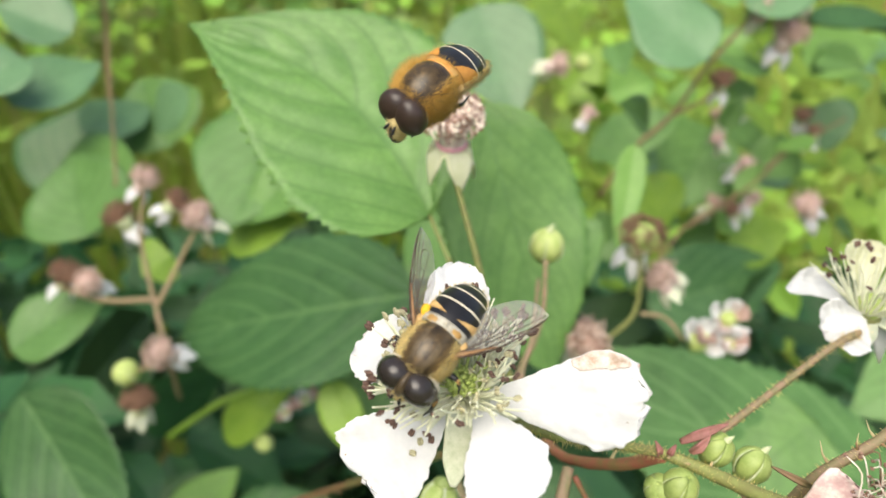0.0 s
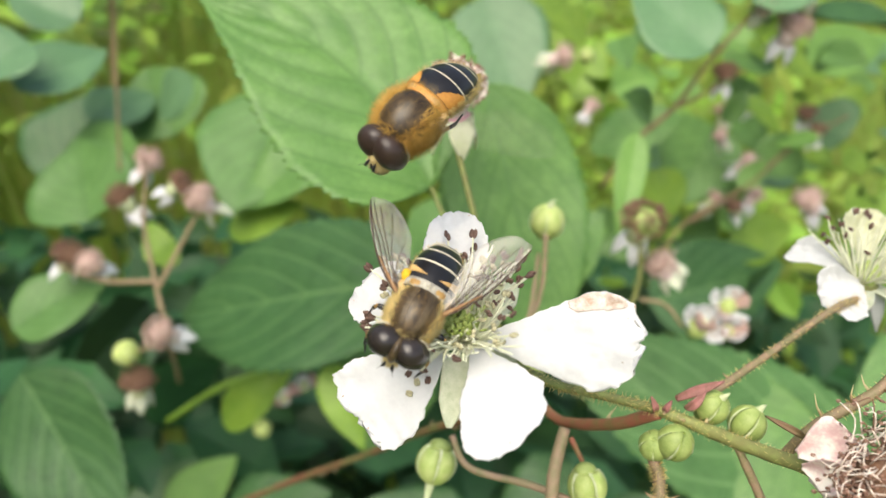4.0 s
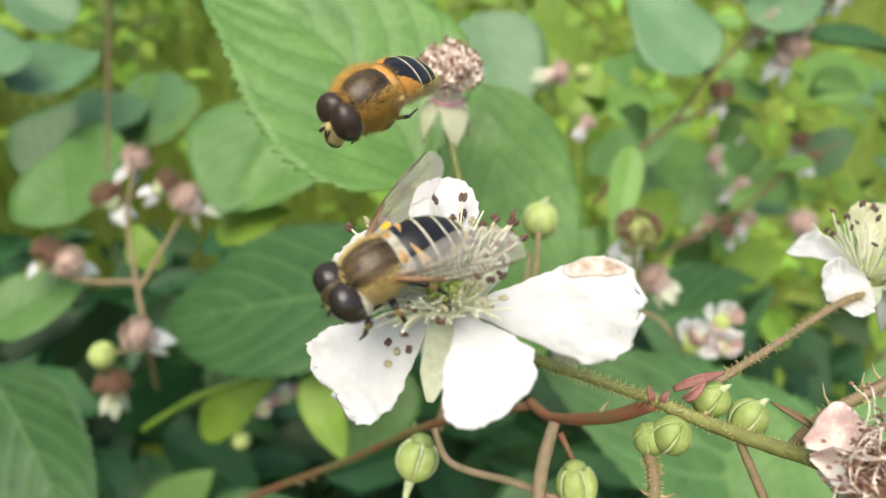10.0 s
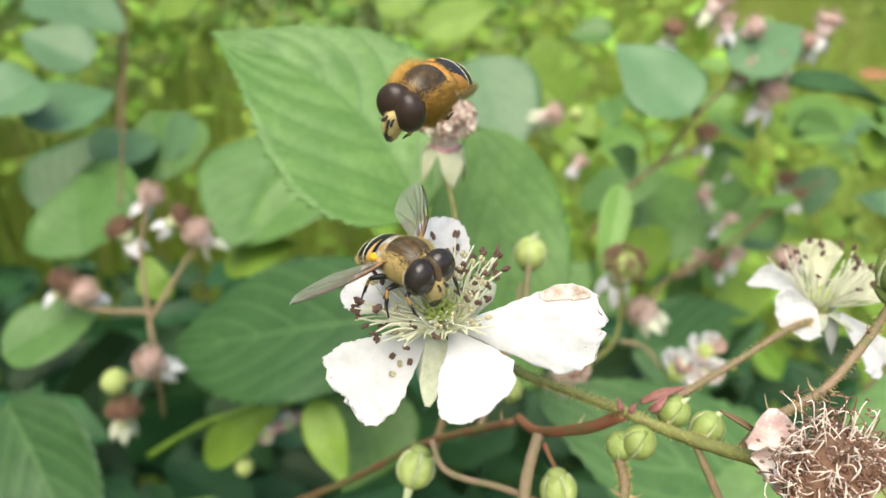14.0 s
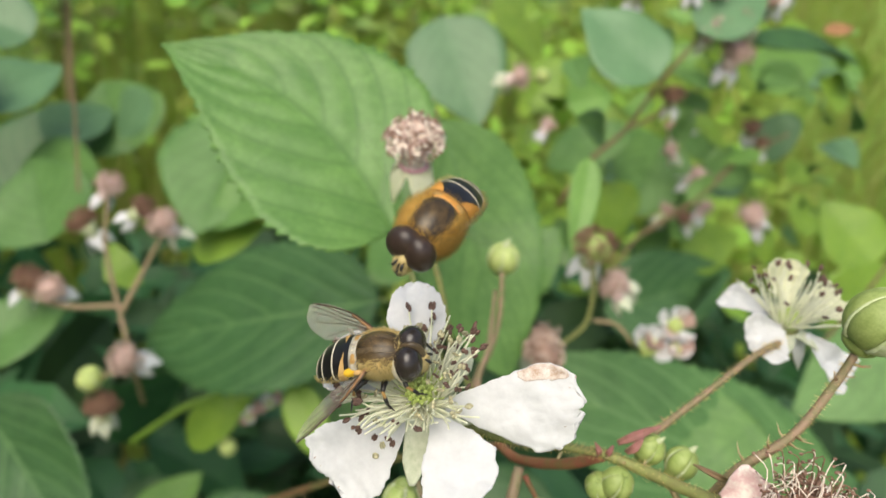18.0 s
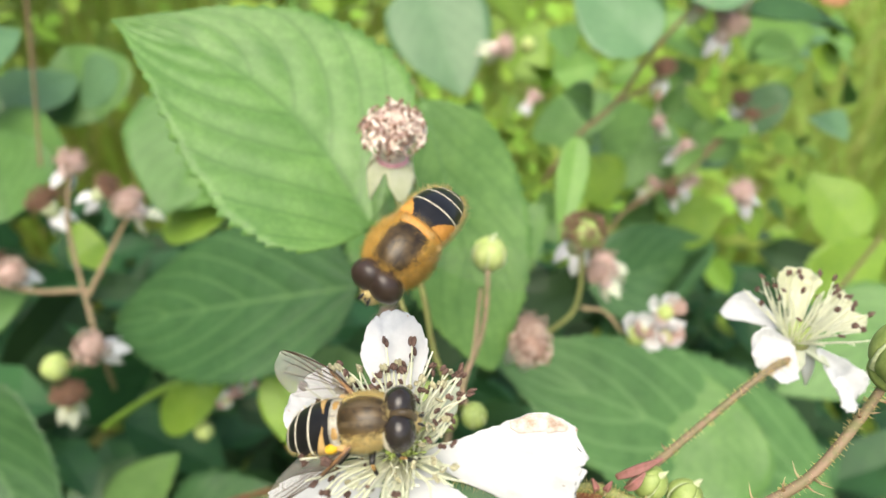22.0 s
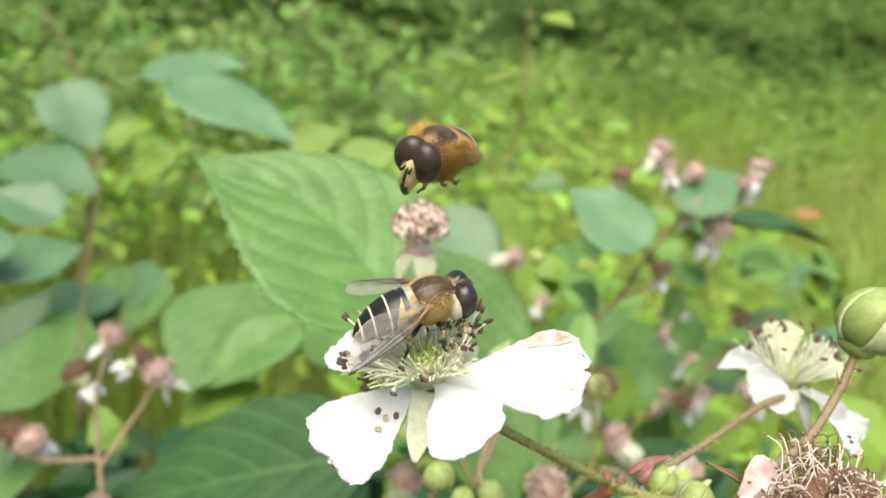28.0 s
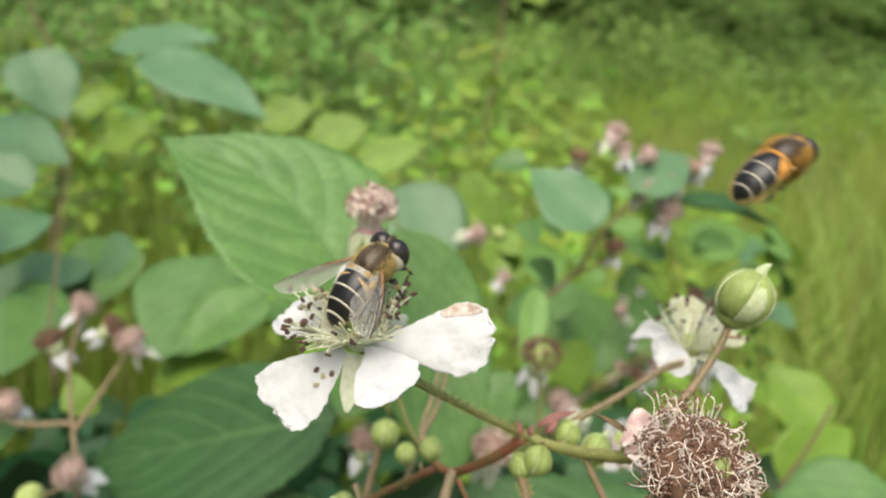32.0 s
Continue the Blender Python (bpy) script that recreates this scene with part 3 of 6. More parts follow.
# ---- stems, thorns, buds ----
def stem(name, points, radii, material, label, thorns=0, seed=0, hairs=False):
    c = Vector(points[0])
    pts = spline([Vector(p) - c for p in points], 7)
    ob = thing(name, points[0], label, "stem", "bramble stems")
    radii = [k * 0.72 for k in radii]
    part("stalk", tube(pts, radii, 9, wobble=0.06, seed=seed), material, ob)
    r = random.Random(seed)
    n = len(pts)
    for k in range(thorns):
        i = r.randrange(1, n - 1)
        t = (pts[i + 1] - pts[i - 1]).normalized()
        d = t.cross(Vector((r.gauss(0, 1), r.gauss(0, 1), r.gauss(0, 1)))).normalized()
        rad = radii[0] if isinstance(radii, (list, tuple)) else radii
        L = rad * (r.uniform(3.2, 5.0) if thorns > 9 else r.uniform(1.6, 3.0))
        a = pts[i] + d * rad * 0.7
        part("thorn", tube([a, a + d * L * 0.5 - t * L * 0.08, a + d * L - t * L * 0.35], [rad * 0.42, rad * 0.2, 0.02], 6), M_THORN, ob)
    if hairs:
        bm = bmesh.new()
        for k in range(420):
            i = r.randrange(1, n - 1)
            f = r.random()
            p = pts[i].lerp(pts[i + 1], f)
            t = (pts[i + 1] - pts[i - 1]).normalized()
            d = t.cross(Vector((r.gauss(0, 1), r.gauss(0, 1), r.gauss(0, 1)))).normalized()
            rad = radii[0] if isinstance(radii, (list, tuple)) else radii
            tube([p + d * rad * 0.8, p + d * (rad + r.uniform(0.15, 0.5))], [0.03, 0.012], 3, bm)
        part("hair", bm, M_HAIR_PALE, ob)
    return ob


def bud(place, axis, r0, label, open_tip=0.3, pale=False, tail=0.0, seed=0, name="flower_bud"):
    """A closed bud: a green ball of five sepals with pale woolly seams and a pointed tip."""
    q = Vector((0, 0, 1)).rotation_difference(Vector(axis).normalized())
    ob = thing(name, place, label, "flower bud", "bramble buds", turn=q.to_matrix())
    rr = random.Random(seed)
    for k in range(5):
        a0 = 2 * math.pi * k / 5 + rr.uniform(-0.1, 0.1)

        def fn(u, v, a0=a0, k=k):
            th = math.pi * (0.97 - 0.95 * u)
            a = a0 + v * 0.66 * (1 - 0.3 * u)
            rad = r0 * math.sin(th) * (1 + 0.02 * (k % 2)) * (1 + 0.05 * math.cos(v * 1.5))
            z = -r0 * 1.08 * math.cos(th) + r0 * (0.35 + tail) * max(0, u - 0.8) * 5 * (0.5 + 0.5 * (1 - abs(v)))
            return (rad * math.cos(a), rad * math.sin(a), z)
        part("sepal", sheet(fn, 12, 6, 0.14), M_BUD_PALE if pale else M_BUD, ob)
        line = []
        for i in range(9):
            th = math.pi * (0.8 - 0.74 * i / 8)
            a = a0 + 0.63
            line.append(Vector((r0 * 1.04 * math.sin(th) * math.cos(a), r0 * 1.04 * math.sin(th) * math.sin(a), -r0 * 1.1 * math.cos(th) + (r0 * 0.15 if i > 6 else 0))))
        part("seam", tube(line, [0.02 * r0, 0.06 * r0, 0.08 * r0, 0.12 * r0], 6, wobble=0.3, seed=k), M_BUD_SEAM, ob)
    if r0 > 3 and open_tip:
        def gap(u, v):
            th = math.pi * (0.72 - 0.68 * u)
            a = -1.7 + 0.34 * v * math.sin(math.pi * min(1, u + 0.12)) + 0.1 * u
            return (r0 * 1.07 * math.sin(th) * math.cos(a), r0 * 1.07 * math.sin(th) * math.sin(a), -r0 * 1.13 * math.cos(th) + 0.12 * r0 * u)
        part("petal_edge", sheet(gap, 14, 6, 0.2), M_BUD_SEAM, ob, "white petal showing between two sepals")
    part("core", ball(r0 * 0.97, r0 * 0.97, r0 * 1.04, (0, 0, 0), 14, 10), M_BUD_PALE, ob)
    part("calyx_base", ball(r0 * 0.62, r0 * 0.62, r0 * 0.4, (0, 0, -r0 * 0.92), 12, 7), M_BUD, ob)
    if open_tip:
        part("tip", tube(spline([(0, 0, r0 * 0.9), (0.05 * r0, 0, r0 * (1.3 + tail)), (0.3 * r0, 0.15 * r0, r0 * (1.5 + 2 * tail))], 4), [0.3 * r0, 0.16 * r0, 0.04 * r0], 7), M_BUD_SEAM, ob)
    return ob


# ---- flowers ----
def petal_surface(L, Wd, seed, cup=0.1, bend=0.0, ruffle=0.3, skew=0.0, notch=0.0, full=0.74, blunt=0.7, slant=0.0, notch_at=0.0, bow=0.0):
    off = Vector((seed * 3.7, seed * 1.3, 0))

    def fn(u, v):
        w = Wd / 2 * (0.15 + 0.85 * min(1, u / full) ** 1.25 * (1.35 - 0.35 * min(1, u / full))) * (1.0 if u < blunt else (max(0.02, 1 - ((u - blunt) / (1.005 - blunt)) ** 2.6)) ** 0.55)
        a = abs(v)
        rim = 1.0 if v > 0 else -1.0
        edge = 1 + a * (0.05 * noise.noise(Vector((u * 9, rim, seed))) + 0.06 * noise.noise(Vector((u * 24, rim, seed))))
        y = v * w * edge
        h = y / (Wd / 2)
        x = L * u * (1 + 0.04 * noise.noise(Vector((h * 3.5, seed, 0))) + 0.035 * noise.noise(Vector((h * 11, seed, 3))))
        x -= notch * L * max(0, 1 - ((h - notch_at) / 0.3) ** 2) * max(0, u - 0.7) * 1.2 + slant * L * h * u * u
        y += skew * L * u * u + 4 * bow * L * u * (1 - u)
        z = cup * w * v * v - bend * L * u * u
        z += ruffle * u * (noise.noise(Vector((x * 0.45, y * 0.45, 0)) + off) + 0.7 * h * h * noise.noise(Vector((x * 1.1, y * 1.1, 2)) + off) + 0.22 * noise.noise(Vector((x * 1.5, y * 1.5, 4)) + off))
        z += 0.04 * u * math.sin(h * 8 + seed * 2 + 2 * u) + 0.015 * u * math.sin(h * 23 + seed)
        return (x, y, z)
    return fn


def petal(parent, base, tip, width, normal, seed, origin, label="", material=None, **kw):
    b = Vector(base) - Vector(origin)
    d = Vector(tip) - Vector(base)
    turn = basis(d, normal)
    fn = petal_surface(d.length, width, seed, **kw)
    m = Matrix.Translation(b * MM) @ turn.to_4x4()
    return part("petal", sheet(fn, 44, 30, 0.12), material or M_PETAL, parent, label, m), fn


FILAMENTS = {}


def stamen_meshes(k):
    """Shared meshes of a curved filament and its anther, some kinds."""
    if k not in FILAMENTS:
        r = random.Random(100 + k)
        L = 5.0
        bend = r.uniform(-0.9, 0.9)
        pts = spline([(0, 0, 0), (bend * 0.15, 0.1, L * 0.35), (bend * 0.5, r.uniform(-0.3, 0.3), L * 0.72), (bend * r.uniform(0.5, 1.4), r.uniform(-0.4, 0.4), L)], 3)
        fil = mesh_of("filament", tube(pts, [0.14, 0.1, 0.07], 5), M_FILAMENT)
        t = (pts[-1] - pts[-2]).normalized()
        q = Vector((0, 0, 1)).rotation_difference((t + Vector((r.gauss(0, 0.6), r.gauss(0, 0.6), 0))).normalized())
        bm = ball(0.17, 0.22, 0.31, pts[-1] + t * 0.15 + q @ Vector((0.0, 0.15, 0)), 8, 6, None, 0.25, k, q)
        ball(0.16, 0.2, 0.3, pts[-1] + t * 0.15 - q @ Vector((0.0, 0.16, 0)), 8, 6, bm, 0.25, k + 50, q)
        anth = mesh_of("anther", bm, M_ANTHER)
        pale = anth.copy()
        pale.materials[0] = M_ANTHER_PALE
        FILAMENTS[k] = (fil, anth, pale)
    return FILAMENTS[k]


def loose_anther(p, q, pale):
    ob = thing("fallen_anther", p, "pale fallen anther lying on a white petal" if pale else "dark fallen anther lying on a white petal", "anther", "fallen anthers", turn=q)
    bm = ball(0.34, 0.16, 0.14, (0, 0.09, 0), 9, 6, None, 0.2, 3)
    part("lobe", bm, M_ANTHER_PALE if pale else M_ANTHER, ob)
    part("lobe", ball(0.33, 0.15, 0.14, (0, -0.11, 0.03), 9, 6, None, 0.2, 5), M_ANTHER_PALE if pale else M_ANTHER, ob)


FALLEN = [(0.36, -0.1, 0.3, False), (0.34, 0.3, 1.1, True), (0.45, 0.36, 2.3, True), (0.26, 0.6, 0.8, False)]


def main_flower():
    o = (1.6, 40.6, -39.0)
    ob = thing("bramble_flower", o, "open white bramble flower with five petals, browned edges and many stamens", "flower", "bramble flowers")
    petals = [
        ((3.5, 40.2, -39.0), (15.1, 36.7, -36.8), 7.5, (-0.41, -0.76, 0.5), 1, dict(cup=-0.08, bend=-0.02, ruffle=0.5, skew=0.05, full=0.68, blunt=0.72)),
        ((2.6, 38.9, -38.9), (4.0, 29.3, -40.4), 6.3, (-0.22, -0.19, 0.96), 2, dict(cup=0.06, bend=0.0, ruffle=0.5, bow=0.13, slant=0.03, full=0.5, blunt=0.66)),
        ((0.3, 39.4, -39.5), (-6.8, 37.5, -46.0), 8.0, (-0.34, -0.74, 0.59), 3, dict(cup=0.08, bend=0.0, ruffle=0.5, notch=0.12, notch_at=0.1, skew=-0.05, slant=0.04, full=0.64, blunt=0.83)),
        ((1.4, 42.4, -38.4), (1.1, 51.6, -33.7), 5.9, (0.0, -0.6, 0.8), 4, dict(cup=0.25, bend=-0.02, ruffle=0.5, full=0.6, blunt=0.42)),
        ((0.2, 41.8, -38.8), (-7.2, 47.0, -38.9), 7.2, (0.15, -0.6, 0.78), 5, dict(cup=0.3, bend=0.0, ruffle=0.7, blunt=0.5)),
    ]
    r = random.Random(7)
    for b, t, w, n, seed, kw in petals:
        p, fn = petal(ob, b, t, w, n, seed, o, **kw)
        d = Vector(t) - Vector(b)
        if seed == 3:
            lie = Matrix.Translation(Vector(b)) @ basis(d, n).to_4x4()
            for u, v, turn, pale in FALLEN:
                loose_anther(lie @ (Vector(fn(u, v)) + Vector((0, 0, 0.22))), (lie.to_3x3() @ Euler((0, 0, turn)).to_matrix()), pale)
        if seed == 1:
            def torn(u, v, fn=fn):
                low = 0.62 + 0.22 * abs(2 * u - 1) ** 3 + 0.1 * noise.noise(Vector((u * 6, 2, 1)))
                a = Vector(fn(0.54 + 0.35 * u, low + (0.985 - low) * (v + 1) / 2))
                return a + Vector((0, 0, 0.09 + 0.06 * noise.noise(Vector((u * 9, v * 9, 4)))))
            part("withered_edge", sheet(torn, 22, 8, 0.14), M_PETAL_BROWN, p, "crumpled brown withered petal edge")
        for k in range(3 if seed < 4 else 1):
            v = r.choice([-1, 1]) * r.uniform(0.3, 0.97)
            u = r.uniform(0.9, 0.985)
            c = Vector(fn(u, v))
            part("brown_spot", ball(r.uniform(0.08, 0.22), r.uniform(0.06, 0.18), 0.085, c, 7, 5, None, 0.4, k), M_PETAL_SPOT if k % 2 else M_PETAL_BROWN, p)
    # sepals, pale and woolly, seen between the petals
    for b, t, w, n in (((1.5, 39.4, -39.9), (0.8, 36.2, -44.9), 2.5, (0, -0.9, 0.35)), ((3.0, 39.8, -39.6), (6.3, 39.6, -40.6), 1.7, (0.0, -0.7, 0.7)),
                       ((3.0, 42.2, -39.2), (6.6, 47.0, -38.4), 3.0, (0.1, -0.2, 0.95)), ((1.0, 42.8, -39.4), (-2.6, 48.0, -39.2), 3.0, (0, -0.2, 0.95))):
        d = Vector(t) - Vector(b)

        def fn(u, v, L=d.length, w=w):
            ww = w / 2 * (1 - 0.2 * u if u < 0.6 else (0.88 * (1 - (u - 0.6) / 0.42) ** 0.7 + 0.06))
            return (L * u, v * ww, 0.25 * ww * v * v + 0.1 * math.sin(u * 7))
        m = Matrix.Translation((Vector(b) - Vector(o)) * MM) @ basis(d, n).to_4x4()
        part("sepal", sheet(fn, 14, 8, 0.25), M_SEPAL, ob, "pale green woolly sepal", m)
    part("receptacle", ball(1.55, 1.55, 1.2, (0, 0, 0.1), 14, 9), M_SEPAL, ob)
    # carpels in the middle, each with its style
    for k in range(46):
        a = k * 2.39996
        z = 1 - (k + 0.5) / 46
        s = math.sqrt(1 - z * z)
        c = Vector((1.25 * s * math.cos(a), 1.25 * s * math.sin(a), 0.7 + 1.5 * z))
        d = Vector((s * math.cos(a), s * math.sin(a), 0.6 + z)).normalized()
        bm = ball(0.28, 0.28, 0.32, c, 7, 5)
        tube([c, c + d * 0.8, c + d * 1.5], [0.07, 0.05, 0.09], 4, bm)
        part("carpel", bm, M_CARPEL, ob)
    # stamens in rings round them
    axis = Vector((0.02, 0.02, 1)).normalized()
    tilt = Vector((0, 0, 1)).rotation_difference(axis)
    n = 120
    for k in range(n + 125):
        a = k * 2.39996 + r.uniform(-0.15, 0.15)
        f = (k + 0.5) / n
        if k >= n:
            a = r.uniform(1.5, 3.9) if k < n + 65 else r.uniform(0.25, 2.0) if k < n + 90 else r.uniform(-2.6, -0.7)
            f = r.uniform(0.75, 0.98)
        lean = radians(8 + 74 * f ** 0.95 + r.uniform(-9, 9))
        az = ((a + math.pi) % (2 * math.pi)) - math.pi
        short = 0.62 if -0.95 < az < 0.35 else 1.0
        lean = min(lean, radians(27 if -0.95 < az < 0.35 else 50 if -1.9 < az <= -0.95 else 40 if 0.3 <= az < 0.9 else 58 if 0.9 <= az < 1.9 else 60 if az < -1.9 and az > -2.8 else 80))
        if az > 2.0 or az < -2.5:
            lean = min(max(lean, radians(36)), radians(64)) if az > 2.2 else max(lean, radians(66))
            short = 0.6 if f < 0.45 else 1.0
        elif az < -0.7:
            lean = max(min(lean * 1.2, radians(78)), radians(50))
            short = 0.62 if f < 0.4 else 0.85
        if az < -2.0:
            lean = max(lean, radians(r.uniform(70, 86)))
        d = Vector((math.sin(lean) * math.cos(a), math.sin(lean) * math.sin(a), math.cos(lean)))
        q = Vector((0, 0, 1)).rotation_difference(d)
        q = q @ Euler((0, 0, r.uniform(0, 6.28))).to_quaternion()
        s = r.uniform(0.75, 1.3) * (1.16 if f > 0.5 else 0.85) * (0.8 if k >= n else 1.0)
        fil, anth, pale = stamen_meshes(k % 14)
        base = Vector((1.5 * math.cos(a) * (0.75 + 0.35 * f), 1.5 * math.sin(a) * (0.75 + 0.35 * f), 0.7 - 0.3 * f))
        st = part("stamen", fil, None, ob, "", Matrix.LocRotScale((tilt @ base) * MM, tilt @ q, (1, 1, s * short)))
        if r.random() < (0.3 if -2.5 < az < -0.7 else 0.9 if 0.2 < az < 2.0 else 0.7):
            part("anther", pale if r.random() < (0.6 if f < 0.5 or az > 2.2 else 0.1) else anth, None, st)
    return ob


main_flower()


def spent_flower(place, axis, size, label, tone=0, detail=0, seed=0, white=True, sepals=5, name="spent_flower", side=1.0):
    """A flower past its bloom: a knobbly head of withered stamens over turned-back sepals."""
    q = Vector((0, 0, 1)).rotation_difference(Vector(axis).normalized())
    ob = thing(name, place, label, "spent flower", "spent bramble flowers", turn=q.to_matrix())
    r = random.Random(seed)
    s = size
    part("head", ball(0.9 * s, 0.9 * s, 0.62 * s, (0, 0, 0.45 * s), 18, 12, None, 0.22, seed), (M_DRY if detail == 2 else M_HEAD_PINK, M_HEAD_BROWN if detail > 2 else M_HEAD, M_HEAD_BROWN, M_BUD)[tone], ob)
    if detail < 3:
        part("calyx_cup", tube([Vector((0, 0, -1.25 * s)), Vector((0, 0, -1.0 * s)), Vector((0, 0, -0.5 * s)), Vector((0, 0, 0.1 * s))], [0.2 * s, 0.54 * s, 0.56 * s, 0.85 * s], 14), M_PINK if tone == 0 else M_CRIMSON if detail > 2 else M_BUD_SEAM, ob)
    n = (760 if detail > 2 else 240 if detail > 1 else 90 if detail else 26)
    bm, bd, bb = bmesh.new(), bmesh.new(), bmesh.new()
    for k in range(n):
        a = r.uniform(0, 6.283)
        z = r.uniform(-0.25, 1)
        rad = math.sqrt(max(0, 1 - z * z * 0.9))
        c = Vector((s * rad * math.cos(a), s * rad * math.sin(a), s * ((0.5 + 0.68 * z) if detail != 2 else (0.35 + 0.56 * z))))
        d = Vector((math.cos(a), math.sin(a), z)).normalized()
        side_d = d.cross(Vector((r.gauss(0, 1), r.gauss(0, 1), r.gauss(0, 1)))).normalized()
        L = s * (r.uniform(0.35, 0.75) if detail > 2 else r.uniform(0.3, 0.7))
        w = s * (0.019 if detail > 2 else (0.034 if k % 2 else 0.062) if detail > 1 else 0.05)
        out = 0.3 if detail > 2 else 1.0
        p2 = c + d * L * 0.35 * out + side_d * L * 0.5
        p3 = c + d * L * r.uniform(-0.1, 0.5) * out + side_d * L
        if detail > 2:
            # short dry filaments that curl over a dome thick with brown anthers
            f = 1.12 * math.sqrt(r.uniform(0.04, 1))
            h = 1.12 - 0.78 * f * f
            c = Vector((s * f * math.cos(a), s * f * math.sin(a), s * h))
            swirl = Vector((r.gauss(0, 1), r.gauss(0, 1), r.gauss(0, 0.4))).normalized()
            L = s * r.uniform(0.22, 0.62)
            rise = Vector((math.cos(a) * f, math.sin(a) * f, 0.9)).normalized()
            p2 = c + swirl * L * 0.55 + rise * L * r.uniform(0.25, 0.6)
            p3 = c + swirl * L * 0.9 + rise * L * r.uniform(-0.25, 0.35) + swirl.cross(rise) * L * r.uniform(-0.5, 0.5)
            w = 0.0115 * s
            for _ in range(1):
                e = r.uniform(0, 6.283)
                g = 1.14 * math.sqrt(r.uniform(0.03, 1))
                ball(s * r.uniform(0.03, 0.055), s * 0.03, s * 0.035, Vector((s * g * math.cos(e), s * g * math.sin(e), s * (1.13 - 0.78 * g * g + r.uniform(0, 0.1)))), 6, 4, bd, 0.4, k + 900)
        tube(spline([c, p2, p3], 3) if detail else [c, p2, p3], [w, w, w * 0.7], 4, bb if (detail == 2 and k % 2) or (detail > 2 and k % 5 < 2) else bm)
        ball(w * (3.6 if detail > 2 else 1.5), w * (2.6 if detail > 2 else 1.2), w * (2.6 if detail > 2 else 1.2), p3, 6, 4, bd, 0.3, k)
    if tone == 0 and detail > 1:
        part("pink_ring", ball(0.66 * s, 0.66 * s, 0.17 * s, (0, 0, -0.9 * s), 16, 6), M_PINK_RING, ob, "pink ring at the base of the cup")
    part("stamen_tangle", bm, M_DRY_PALE if detail > 1 else M_DRY if tone < 2 else M_HEAD_BROWN, ob)["kind"] = "stuff"
    if detail > 1:
        part("brown_stamen_tangle", bb, M_HEAD_BROWN if detail > 2 else M_HEAD_PINK, ob)["kind"] = "stuff"
    else:
        bb.free()
    if detail > 2:
        part("green_middle", ball(0.24 * s, 0.24 * s, 0.15 * s, (0, 0, 1.0 * s), 12, 8, None, 0.2, seed), M_BUD, ob, "green unripe middle")
    part("anther_tangle", bd, M_DRY_DARK, ob)["kind"] = "stuff"
    for k in range(sepals):
        a = 2 * math.pi * k / max(1, sepals) + r.uniform(-0.2, 0.2)

        def fn(u, v):
            ww = (0.6 if detail == 2 else 0.48) * s * (1 - 0.15 * u if u < 0.55 else 0.9 * max(0.05, 1 - (u - 0.55) / 0.46) ** 0.8)
            return (0.5 * s + 0.45 * s * math.sin(u * 1.6) * side, v * ww, -1.0 * s - (1.6 if detail == 2 else 1.3) * s * u ** 1.4 * side + 0.2 * ww * v * v)
        part("sepal", sheet(fn, 10, 6, 0.06 * s), (M_CREAM if detail == 2 else M_PETAL) if white else M_SEPAL, ob, "white turned-back sepal" if white else "", Matrix.Rotation(a, 4, 'Z'))
    return ob

# ---- the leaves round the flower ----
G = "fresh green serrated bramble leaf with sunken side veins"
leaf((-1.7, 91.5, -51.5), (-40.0, 114.2, -26.7), 38.5, (0.2, -0.6, 0.8), M_LEAF, "large fresh green serrated bramble leaf with sunken veins", 0.14, 0.03, 0.05, 0.95, 0.5, [(2.6, 82.2, -58.3), (6.2, 78.5, -68.5)], True, 26, -0.125)
leaf((7.4, 136.7, -49.2), (26.0, 110.3, -99.2), 31, (0.15, -0.85, 0.45), M_LEAF, "broad mid-green bramble leaf hanging behind a bud", 0.08, 0.03, 0.0, 0.4, 0.85, [(2.7, 149.5, -45.3)], True, 22)
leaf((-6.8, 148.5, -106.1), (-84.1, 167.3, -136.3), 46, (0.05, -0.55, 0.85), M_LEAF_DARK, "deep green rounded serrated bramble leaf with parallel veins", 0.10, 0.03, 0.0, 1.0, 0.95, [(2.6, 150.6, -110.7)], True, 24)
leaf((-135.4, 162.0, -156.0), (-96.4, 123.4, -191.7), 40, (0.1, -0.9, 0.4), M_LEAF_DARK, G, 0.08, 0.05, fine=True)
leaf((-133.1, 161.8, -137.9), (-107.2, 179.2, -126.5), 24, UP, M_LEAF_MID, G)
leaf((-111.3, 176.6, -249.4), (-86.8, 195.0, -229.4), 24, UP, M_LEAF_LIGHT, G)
# Low thicket leaves from here on have shade painted in by the dark tone.
leaf((-131.6, 179.8, -265.4), (-108.2, 204.3, -243.4), 30, UP, M_LEAF_DARK, "dark green bramble leaf in the thicket, shade put into its colour")
leaf((-133.2, 219.3, -132.5), (-149.7, 249.4, -110.6), 44, FRONT, M_LEAF_MID, "mid-green bramble leaf behind withered flowers")
leaf((-58.8, 230.9, -87.4), (-66.5, 186.3, -106.9), 44, UP, M_LEAF_MID, "mid-green bramble leaf behind withered flowers")
leaf((-36.1, 208.4, -91.6), (-66.1, 189.8, -107.1), 24, UP, M_LEAF, G)
leaf((-72.7, 195.8, -120.6), (-48.0, 196.7, -110.8), 18, UP, M_LEAF_YELLOW, "yellow-green young bramble leaf")
leaf((-96.0, 205.4, -130.8), (-105.4, 198.2, -133.8), 22, UP, M_LEAF_YELLOW, "yellow-green young bramble leaf")
leaf((14.7, 288.6, -62.5), (28.7, 258.5, -99.1), 42, FRONT, M_LEAF_BLUE, "blue-green bramble leaf turned to the light", 0.06, 0.02, 0.0, 0.3, 0.7)
